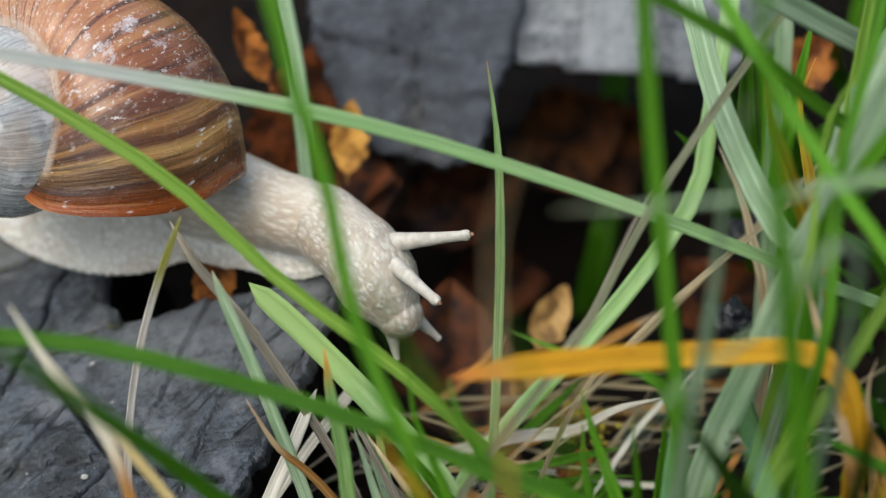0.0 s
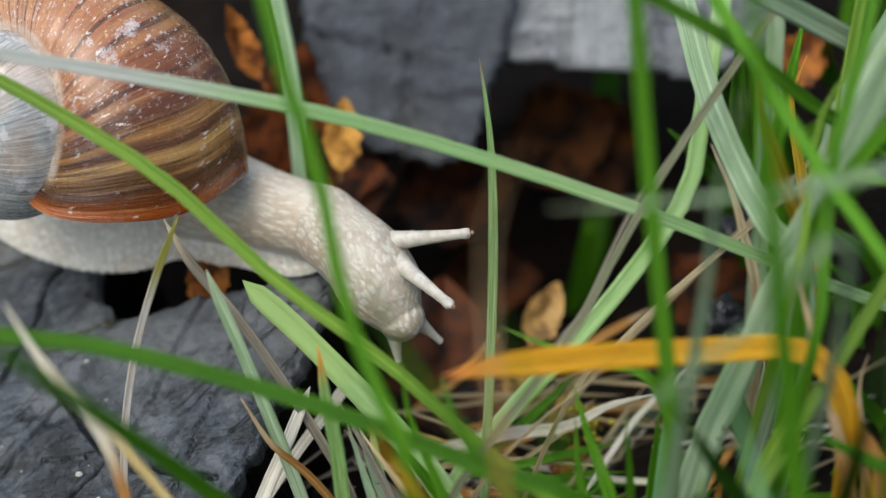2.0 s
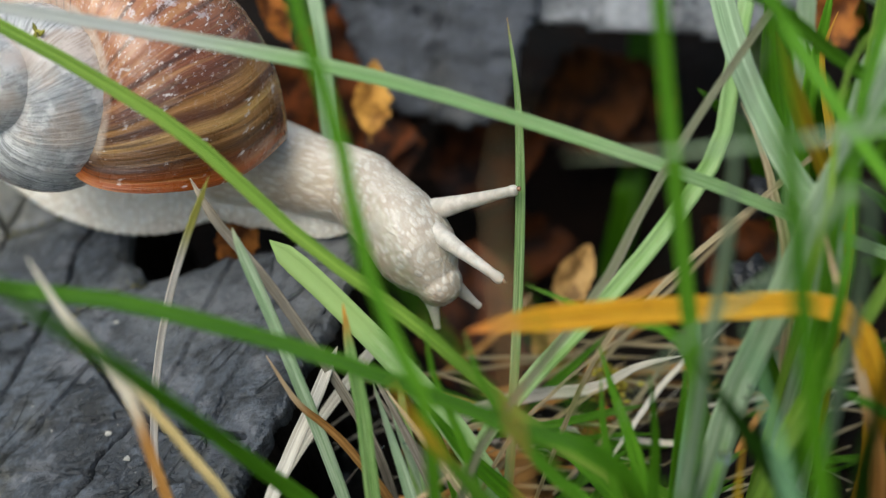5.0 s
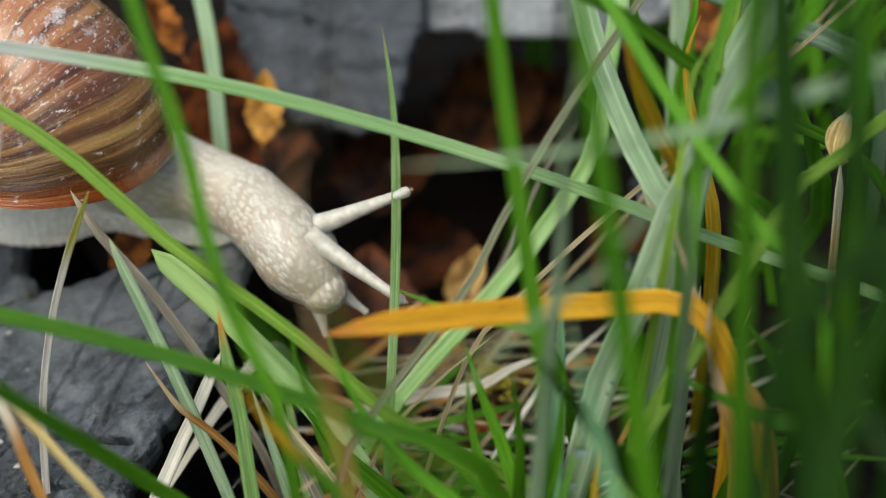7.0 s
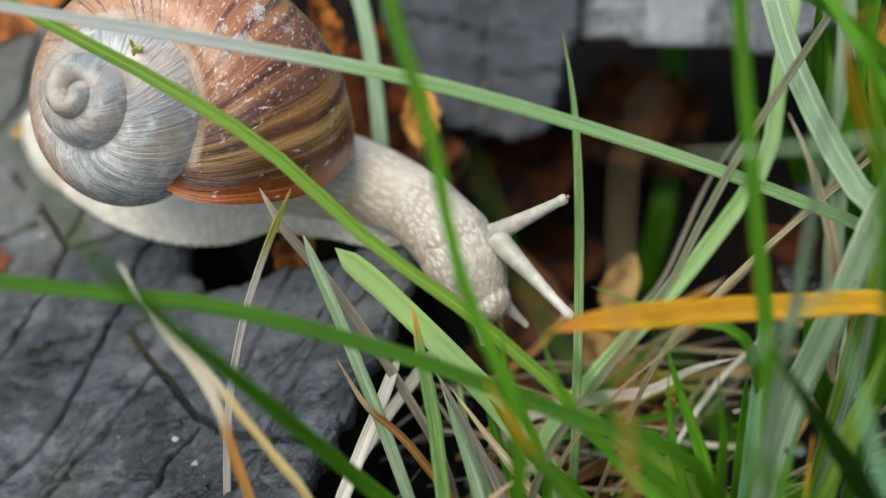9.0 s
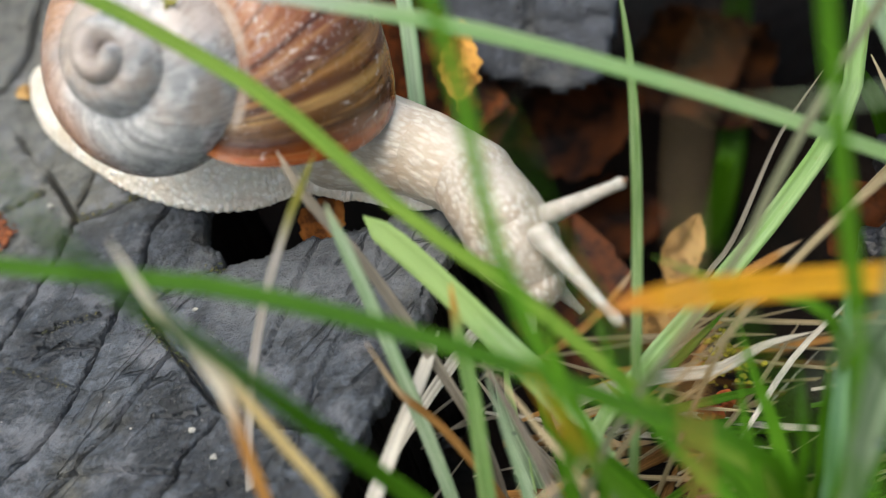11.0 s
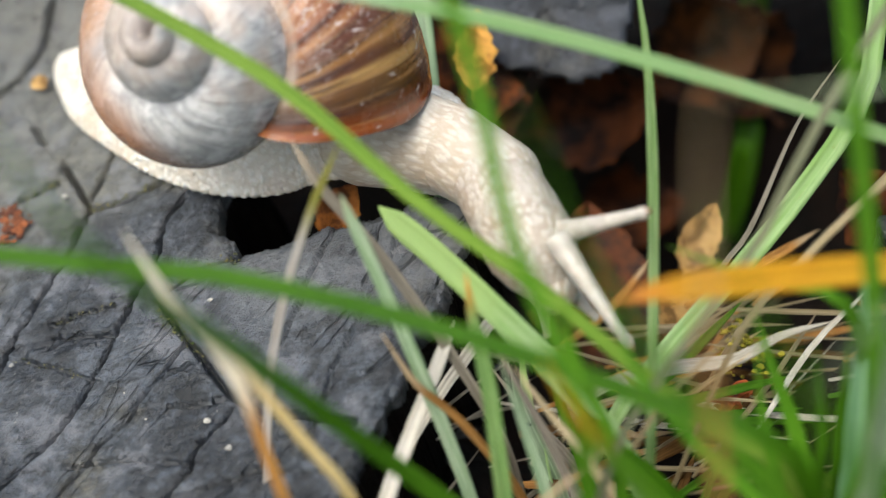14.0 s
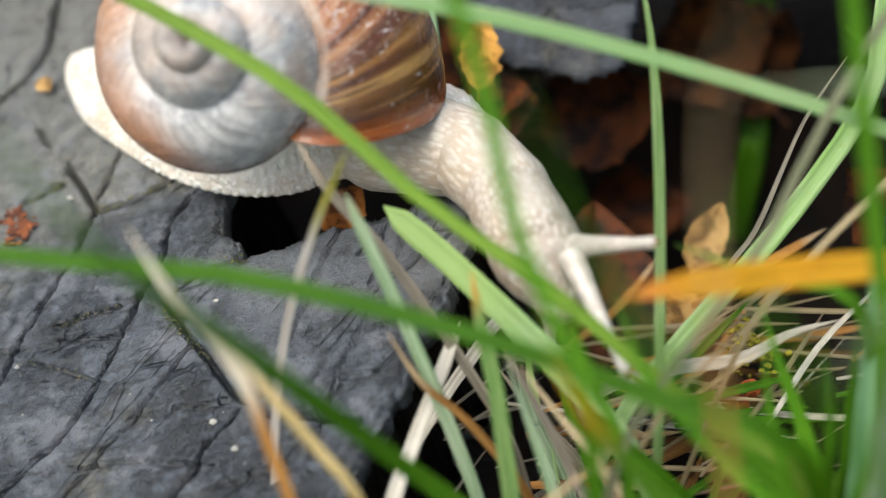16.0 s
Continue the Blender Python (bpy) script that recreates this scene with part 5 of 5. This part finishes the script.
# added tuft, mostly out of view, that blocks light from the right-hand blades
scattered("grass_tuft", "tall grass added beside the litter to shade the right side", "grass", tuft(70, 90, 150, -125, -50, (50, 100), (1.7, 3.0), (0.05, 0)), SHADED, 10)
scattered("grass_tuft", "short fresh grass at the slate's foot", "grass", tuft(60, 25, 90, -110, -50, (14, 30), (1.0, 2.2)), GREEN, 9)


def dead_leaf(label, material, centre, size, face, turn, curl=0.35, seed=0, slim=1.0):
    """A curled dead leaf: an uneven pointed oval with a midrib and a little thickness."""
    rng = np.random.RandomState(seed)
    n, m = 21, 13
    verts = []
    for top in (1, -1):
        for i in range(n):
            q = i / (n - 1)
            half = 0.36 * slim * math.sin(math.pi * q ** 0.8) ** 0.8 + 0.01
            for j in range(m):
                a = 2 * j / (m - 1) - 1
                rag = 1 + 0.45 * noise.noise(Vector((q * 9 + seed, a * 2, 3.1))) * abs(a)
                x, y = (q - 0.5), a * half * rag
                z = curl * (y * y * 2.2 + 0.5 * x * x) + 0.035 * noise.noise(Vector((x * 6 + seed, y * 6, 0))) - 0.02 * math.exp(-(a * 6) ** 2) + 0.006 * top
                verts.append(Vector((x, y, z)) * size * MM)
    quads = grid_faces(n, m)
    faces = quads + [tuple(k + n * m for k in q[::-1]) for q in quads]
    ob = new("dead_leaf", mesh_of("dead_leaf", verts, faces, material))
    ob.matrix_world = Matrix.Translation(Vector(centre) * MM) @ Vector(face).to_track_quat("Z", "Y").to_matrix().to_4x4() @ Matrix.Rotation(radians(turn), 4, "Z")
    rib = []
    for i in range(n):
        x = 1.12 * i / (n - 1) - 0.62
        z = curl * 0.5 * x * x + 0.035 * noise.noise(Vector((x * 6 + seed, 0, 0))) - 0.006
        w = 0.016 * (1 - 0.8 * i / (n - 1))
        rib += [Vector((x, -w, z)) * size * MM, Vector((x, 0, z + 0.014)) * size * MM, Vector((x, w, z)) * size * MM]
    part("midrib", mesh_of("midrib", rib, grid_faces(n, 3), material), ob)
    return tagged(ob, label, "leaf")


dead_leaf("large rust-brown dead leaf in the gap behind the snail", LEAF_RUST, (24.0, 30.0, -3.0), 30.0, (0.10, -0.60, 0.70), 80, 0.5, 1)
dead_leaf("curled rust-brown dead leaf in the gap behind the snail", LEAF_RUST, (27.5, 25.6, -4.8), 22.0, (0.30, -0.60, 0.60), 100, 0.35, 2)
dead_leaf("yellow dead leaf in the gap behind the snail", LEAF_YELLOW, (29.0, 22.7, 3.6), 11.0, (0.10, -0.80, 0.60), 84, 0.5, 3, 0.65)
dead_leaf("curled orange dead leaf in the gap behind the snail", LEAF_ORANGE, (14.1, 28.0, 16.0), 12.0, (0.50, -0.60, 0.50), 95, 0.5, 4, 0.5)
dead_leaf("buff dead leaf in the hollow", LEAF_BUFF, (59.8, 2.7, -13.2), 10.5, (0.00, -0.60, 0.80), 66, 0.8, 5, 0.7)
dead_leaf("buff dead leaf in the hollow", LEAF_BUFF, (55.8, -8.9, -15.7), 9.0, (0.30, -0.60, 0.80), 100, 0.35, 6)
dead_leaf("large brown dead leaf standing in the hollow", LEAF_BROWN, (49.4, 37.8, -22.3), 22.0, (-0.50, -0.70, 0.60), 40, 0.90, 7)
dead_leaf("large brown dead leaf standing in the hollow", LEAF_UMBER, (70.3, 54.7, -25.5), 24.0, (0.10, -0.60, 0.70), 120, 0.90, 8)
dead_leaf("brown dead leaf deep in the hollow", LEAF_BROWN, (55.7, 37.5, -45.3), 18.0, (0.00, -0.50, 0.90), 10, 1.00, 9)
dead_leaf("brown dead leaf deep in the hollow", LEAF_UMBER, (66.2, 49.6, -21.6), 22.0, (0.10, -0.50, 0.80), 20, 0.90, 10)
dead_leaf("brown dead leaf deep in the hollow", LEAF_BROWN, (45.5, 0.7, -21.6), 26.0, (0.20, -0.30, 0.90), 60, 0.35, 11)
dead_leaf("orange-brown dead leaf under the snail", LEAF_ORANGE, (14.0, -1.0, -15.0), 16.0, (0.00, -0.30, 0.90), 30, 0.35, 12)
dead_leaf("orange dead leaf in the gap of the slate", LEAF_ORANGE, (11.0, -2.5, -1.9), 8.0, (0.10, -0.50, 0.90), 50, 0.35, 13)
dead_leaf("orange dead leaf at the far edge of the slate", LEAF_ORANGE, (-39.0, 55.0, -2.0), 22.0, (0.20, -0.40, 0.90), 10, 0.35, 14)
dead_leaf("rusty dead leaf behind the tuft", LEAF_ORANGE, (96.6, 28.5, 16.2), 11.0, (0.00, -0.70, 0.70), 40, 0.35, 15)
dead_leaf("rusty dead leaf behind the tuft", LEAF_BROWN, (84.0, 2.0, -8.0), 18.0, (0.10, -0.70, 0.70), 130, 0.35, 16)
dead_leaf("small orange leaf flake on the slate", LEAF_BUFF, (-33.0, 25.5, -5.1), 3.4, (-0.27, -0.12, 0.96), 20, 0.10, 17)


def drop_of_water(centre, r):
    """A bead of water on a blade."""
    bm = bmesh.new()
    bmesh.ops.create_uvsphere(bm, u_segments=16, v_segments=10, radius=r * MM)
    for q in bm.verts:
        q.co.z *= 0.8 if q.co.z > 0 else 0.45
    me = bpy.data.meshes.new("water_drop")
    bm.to_mesh(me)
    bm.free()
    me.materials.append(WATER)
    me.polygons.foreach_set("use_smooth", [True] * len(me.polygons))
    ob = new("water_drop", me)
    ob.location = Vector(centre) * MM
    return tagged(ob, "clear round water drop on a grass blade", "water drop", "drops on the grass")


WATER, wnt, wbs = mat("water", 0.02, 0.5)
wbs.inputs["Transmission Weight"].default_value = 1.0
wbs.inputs["IOR"].default_value = 1.33
drop_of_water((68.3, -57.2, 24.9), 0.55)
drop_of_water((67.4, -60.0, 22.3), 0.50)
drop_of_water((66.5, -63.8, 33.9), 0.60)
drop_of_water((74.3, -62.2, 79.2), 0.50)
drop_of_water((78.6, -60.4, 81.2), 0.70)
drop_of_water((76.0, -42.4, 36.6), 0.30)
drop_of_water((72.8, -47.4, 24.7), 0.35)
drop_of_water((72.2, -48.3, 23.8), 0.25)
drop_of_water((34.9, -33.9, -5.6), 0.30)
drop_of_water((31.9, -34.4, -6.0), 0.25)
drop_of_water((76.4, -41.5, 34.8), 0.30)


def lumps(name, label, category, material, places, squash=0.6, seat=on_rock):
    """Small angular grains in one mesh; places are (u, v, h, r) on the slate, or as seat takes them."""
    rng = np.random.RandomState(len(places))
    bm = bmesh.new()
    bmesh.ops.create_icosphere(bm, subdivisions=1, radius=1.0)
    co = [q.co.copy() for q in bm.verts]
    tri = [tuple(p.index for p in f.verts) for f in bm.faces]
    bm.free()
    verts, faces = [], []
    for u, v, h, r in places:
        base = len(verts)
        turn = Matrix.Rotation(rng.uniform(0, 6.28), 3, "Z")
        for q in co:
            p = turn @ (q * (1 + 0.22 * rng.randn()))
            verts.append(seat(u + p.x * r * 1.3, v + p.y * r, h + p.z * r * squash))
        faces += [tuple(base + k for k in f) for f in tri]
    ob = new(name, mesh_of(name, verts, faces, material, smooth_faces=False))
    return tagged(ob, label, category, kind="stuff")


def along(line, count, spread, size, seed, low=-0.1):
    rng = np.random.RandomState(seed)
    p = spline([(*q, 0.0) for q in line], 200)
    out = []
    for _ in range(count):
        q = p[rng.randint(200)]
        out.append((q[0] + rng.normal(0, spread), q[1] + rng.normal(0, spread), low + 0.2 * rng.rand(), rng.uniform(*size)))
    return out


def grain_material(name, a, b, rough=0.65):
    m, nt, bs = mat(name, rough, 0.3)
    nt.links.new(mix(nt, span(nt, tex_noise(nt, coords(nt), 700), 0.4, 0.6), a, b), bs.inputs["Base Color"])
    return m


GRIT = grain_material("grit", (0.16, 0.16, 0.155), (0.36, 0.34, 0.30))
MOSS = grain_material("moss", (0.05, 0.055, 0.018), (0.17, 0.15, 0.055), 0.9)
LICHEN = grain_material("rust_crust", (0.05, 0.014, 0.006), (0.17, 0.05, 0.015), 0.8)
CHARCOAL = grain_material("charcoal", (0.004, 0.004, 0.005), (0.016, 0.016, 0.018), 0.4)
grit_rng = np.random.RandomState(21)
lumps("grit", "pale grains of grit on the slate", "grit", GRIT,
      [(-3.3, -34.4, 0.4, 0.45), (-0.4, -38.4, 0.35, 0.42), (-31.1, -22.2, 0.3, 0.32), (-4.6, -17.0, 0.3, 0.3), (-0.9, -23.6, 0.3, 0.2), (-27.5, 3.7, 0.3, 0.34)]
      + [(grit_rng.uniform(-60, 8), grit_rng.uniform(-60, 40), 0.35, grit_rng.uniform(0.05, 0.14)) for _ in range(110)])
lumps("moss", "yellowish moss grains in the cracks of the slate", "moss", MOSS,
      along([(-23.7, 0.7), (-18.5, 1.7), (-13.0, 3.8)], 70, 0.45, (0.05, 0.16), 1) + along([(-1.9, -10.7), (-7.5, -12.7), (-11.9, -15.3)], 90, 0.55, (0.05, 0.16), 2)
      + along([(-11.9, -15.3), (-8.2, -21.0), (-4.8, -25.6)], 90, 0.55, (0.05, 0.17), 3) + along([(-34, 4.4), (-29.2, 6.7)], 40, 0.4, (0.05, 0.15), 4)
      + along([(-26.5, -16.9), (-18.1, -15.0)], 30, 0.4, (0.04, 0.10), 5) + along([(-30.6, -21.3), (-26.1, -22.9), (-20.3, -25.5)], 30, 0.4, (0.04, 0.10), 6))
lumps("rust_crust", "rusty red crust flaking on the slate", "crust", LICHEN, along([(-36, 3.0), (-33.8, 0.6), (-35, -1.2)], 90, 0.8, (0.15, 0.5), 7, 0.15), 0.4)


def charcoal_lump(centre, r):
    """A rough black lump lying in the litter."""
    bm = bmesh.new()
    bmesh.ops.create_icosphere(bm, subdivisions=4, radius=r * MM)
    for q in bm.verts:
        q.co *= 1 + 0.35 * noise.fractal(q.co * 350 + Vector((r, 0, 0)), 1.0, 2.0, 4)
    me = bpy.data.meshes.new("charcoal_lump")
    bm.to_mesh(me)
    bm.free()
    me.materials.append(CHARCOAL)
    ob = new("charcoal_lump", me)
    ob.location = Vector(centre) * MM
    return tagged(ob, "crumbly black lump of charred wood in the litter", "charcoal")


def bark_crumb(centre, r):
    """A crumb of reddish rotten bark."""
    bm = bmesh.new()
    bmesh.ops.create_icosphere(bm, subdivisions=3, radius=r * MM)
    for q in bm.verts:
        q.co *= 1 + 0.5 * noise.fractal(q.co * 700 + Vector((r * 5, 0, 0)), 1.0, 2.0, 3)
        q.co.z *= 0.6
    me = bpy.data.meshes.new("bark_crumb")
    bm.to_mesh(me)
    bm.free()
    me.materials.append(LICHEN_RED)
    ob = new("bark_crumb", me)
    ob.location = Vector(centre) * MM
    return tagged(ob, "crumb of reddish rotten bark in the litter", "bark")


LICHEN_RED = grain_material("red_bark", (0.14, 0.03, 0.008), (0.36, 0.09, 0.02), 0.8)


def seed_head(foot, top):
    """A small dry seed head: a stem, a calyx of narrow husks and a thin awn."""
    a, b = np.array(foot), np.array(top)
    ob = tagged(new("seed_head"), "dry straw-coloured seed head on a thin stem", "seed head")
    ob.location = Vector(foot) * MM
    rng = np.random.RandomState(8)
    low = np.array([a[0] + 6, a[1] - 4, -24.0]) - a
    v, f, uv = ribbon([low, low * 0.5 + (1, 0, 0), (b - a) * 0.35], 1.3, rng, rings=14, taper=0.95)
    part("stem", mesh_of("stem", v, f, GOLD, uv), ob, "golden dry stem")
    d = b - a
    side = np.array([1.0, 0.0, 0.0])
    for k in range(9):
        turn = 2 * math.pi * k / 9
        out = (side * math.cos(turn) + np.array([0, 1.0, 0]) * math.sin(turn)) * 1.5
        v, f, uv = ribbon([d * 0.3, d * 0.58 + out, d * 0.92 + out * 0.15], 1.6, rng, rings=12, taper=0.5)
        part("husk", mesh_of("husk", v, f, GOLD, uv), ob)
    v, f, uv = ribbon([d * 0.9, d * 1.15 + (0.8, 0, 0), d * 1.4 + (0.5, 0, 0.5)], 0.5, rng, rings=10)
    part("awn", mesh_of("awn", v, f, STRAW, uv), ob)
    return ob


charcoal_lump((80.7, -14.3, 5.7), 3.2)
charcoal_lump((85.4, 0.9, 6.8), 3.2)
seed_head((101.2, -24.8, 34.2), (102.5, -17.8, 40.8))
bark_crumb((59.7, -27.0, -10.6), 1.7)
bark_crumb((62.3, -24.7, -11.1), 1.2)
MOSS_GOLD = grain_material("golden_moss", (0.16, 0.13, 0.012), (0.36, 0.30, 0.03), 0.9)
tuft_rng = np.random.RandomState(31)
lumps("moss", "golden-green moss growing among the litter", "moss", MOSS_GOLD,
      [(62.5 + tuft_rng.normal(0, 1.6), -19.0 + tuft_rng.normal(0, 1.8), -11.5 + abs(tuft_rng.normal(0, 2.2)), tuft_rng.uniform(0.15, 0.4)) for _ in range(140)], 0.9, lambda x, y, z: Vector((x, y, z)) * MM)


# ---------------------------------------------------------------- what moves
def motions():
    walk(snail, [
        (0.0, Matrix.Translation(on_rock(-1.20, 0.40))),
        (4.0, Matrix.Translation(on_rock(-0.80, 0.30))),
        (9.0, Matrix.Translation(on_rock(-0.30, 0.20))),
        (11.5, Matrix.Translation(on_rock(0.30, 0.70))),
        (14.0, Matrix.Translation(on_rock(1.60, 1.10))),
        (16.0, Matrix.Translation(on_rock(2.60, 1.10))),
    ])
    for piece, k, reach in ((shoulder, 0, 1), (neck, 1, 1), (throat, 2, 1), (head, 3, 2)):
        walk(piece, bend_rows(k, reach))
    walk(shell, [
        (0.0, pose(-0.02327, -0.00891, 0.03873, 51.40, -3.91, -53.14)),
        (2.0, pose(-0.02213, -0.01026, 0.03837, 52.52, -1.60, -51.95)),
        (4.0, pose(-0.02098, -0.01183, 0.03798, 53.67, 0.51, -50.36)),
        (6.5, pose(-0.01811, -0.01554, 0.03926, 50.84, 0.97, -43.65)),
        (9.0, pose(-0.01636, -0.01659, 0.04049, 49.89, 4.25, -41.53)),
        (11.5, pose(-0.01195, -0.01590, 0.03814, 48.04, 6.13, -32.74)),
        (14.0, pose(-0.01003, -0.01550, 0.03844, 43.91, 3.17, -28.35)),
        (16.0, pose(-0.00658, -0.01824, 0.03964, 42.96, 7.13, -22.50)),
    ])
    walk(leaning_stalk, [(t, Matrix.Translation(leaning_stalk.location) @ Matrix.Rotation(radians(a), 4, NRM)) for t, a in ((0.0, 4.2), (4.0, 2.6), (9.0, 0.0), (16.0, -4.0))])
    walk(tentacle_far, [
        (0.0, aimed((0.03503, -0.01225, 0.01683), (0.793, -0.343, 0.504))),
        (0.5, aimed((0.03524, -0.01230, 0.01680), (0.778, -0.343, 0.527))),
        (1.0, aimed((0.03547, -0.01238, 0.01683), (0.770, -0.354, 0.531))),
        (1.5, aimed((0.03555, -0.01248, 0.01694), (0.794, -0.334, 0.508))),
        (2.0, aimed((0.03570, -0.01251, 0.01698), (0.791, -0.345, 0.505))),
        (2.5, aimed((0.03608, -0.01266, 0.01705), (0.789, -0.337, 0.513))),
        (3.0, aimed((0.03643, -0.01289, 0.01708), (0.789, -0.310, 0.531))),
        (3.5, aimed((0.03680, -0.01298, 0.01712), (0.781, -0.305, 0.545))),
        (4.0, aimed((0.03724, -0.01297, 0.01712), (0.747, -0.336, 0.574))),
        (6.5, aimed((0.03967, -0.01591, 0.01743), (0.779, -0.150, 0.609))),
        (7.0, aimed((0.03878, -0.01604, 0.01770), (0.879, 0.008, 0.477))),
        (7.5, aimed((0.03888, -0.01624, 0.01773), (0.882, 0.016, 0.471))),
        (8.0, aimed((0.04054, -0.01621, 0.01716), (0.660, -0.166, 0.733))),
        (8.5, aimed((0.03818, -0.01610, 0.01659), (0.685, -0.152, 0.712))),
        (9.0, aimed((0.03790, -0.01630, 0.01635), (0.639, -0.219, 0.737))),
        (11.5, aimed((0.03741, -0.02047, 0.01572), (0.636, -0.276, 0.721))),
        (12.0, aimed((0.03739, -0.02128, 0.01552), (0.609, -0.272, 0.745))),
        (12.5, aimed((0.03735, -0.02200, 0.01541), (0.595, -0.314, 0.740))),
        (13.0, aimed((0.03706, -0.02257, 0.01531), (0.604, -0.340, 0.720))),
        (13.5, aimed((0.03675, -0.02314, 0.01526), (0.625, -0.375, 0.685))),
        (14.0, aimed((0.03641, -0.02378, 0.01518), (0.649, -0.375, 0.662))),
        (14.5, aimed((0.03640, -0.02433, 0.01511), (0.637, -0.411, 0.652))),
        (15.0, aimed((0.03640, -0.02485, 0.01496), (0.596, -0.451, 0.664))),
        (15.5, aimed((0.03632, -0.02539, 0.01494), (0.595, -0.491, 0.636))),
        (16.0, aimed((0.03630, -0.02590, 0.01486), (0.569, -0.533, 0.626))),
    ])
    walk(tentacle_near, [
        (0.0, aimed((0.03448, -0.01261, 0.01575), (0.469, -0.832, 0.297))),
        (0.5, aimed((0.03489, -0.01288, 0.01581), (0.477, -0.824, 0.306))),
        (1.0, aimed((0.03533, -0.01318, 0.01591), (0.486, -0.819, 0.305))),
        (1.5, aimed((0.03572, -0.01343, 0.01601), (0.494, -0.816, 0.301))),
        (2.0, aimed((0.03608, -0.01367, 0.01624), (0.515, -0.818, 0.255))),
        (2.5, aimed((0.03591, -0.01401, 0.01635), (0.574, -0.792, 0.206))),
        (3.0, aimed((0.03580, -0.01436, 0.01635), (0.611, -0.766, 0.197))),
        (3.5, aimed((0.03563, -0.01469, 0.01651), (0.666, -0.734, 0.132))),
        (4.0, aimed((0.03550, -0.01500, 0.01665), (0.704, -0.706, 0.074))),
        (6.5, aimed((0.03966, -0.01751, 0.01666), (0.486, -0.828, 0.281))),
        (7.0, aimed((0.03758, -0.01812, 0.01793), (0.806, -0.543, -0.235))),
        (7.5, aimed((0.03794, -0.01843, 0.01843), (0.815, -0.447, -0.368))),
        (8.0, aimed((0.03954, -0.01773, 0.01831), (0.671, -0.708, -0.222))),
        (8.5, aimed((0.03899, -0.01741, 0.01783), (0.585, -0.800, -0.134))),
        (9.0, aimed((0.03836, -0.01806, 0.01744), (0.587, -0.804, -0.091))),
        (11.5, aimed((0.03685, -0.02342, 0.01634), (0.566, -0.819, -0.097))),
        (12.0, aimed((0.03692, -0.02428, 0.01588), (0.505, -0.863, 0.004))),
        (12.5, aimed((0.03688, -0.02525, 0.01577), (0.484, -0.875, -0.010))),
        (13.0, aimed((0.03663, -0.02527, 0.01573), (0.454, -0.890, -0.033))),
        (13.5, aimed((0.03619, -0.02549, 0.01626), (0.494, -0.835, -0.242))),
        (14.0, aimed((0.03586, -0.02553, 0.01609), (0.494, -0.842, -0.218))),
        (15.0, aimed((0.03571, -0.02663, 0.01566), (0.431, -0.888, -0.159))),
        (16.0, aimed((0.03560, -0.02782, 0.01570), (0.361, -0.897, -0.254))),
    ])


motions()
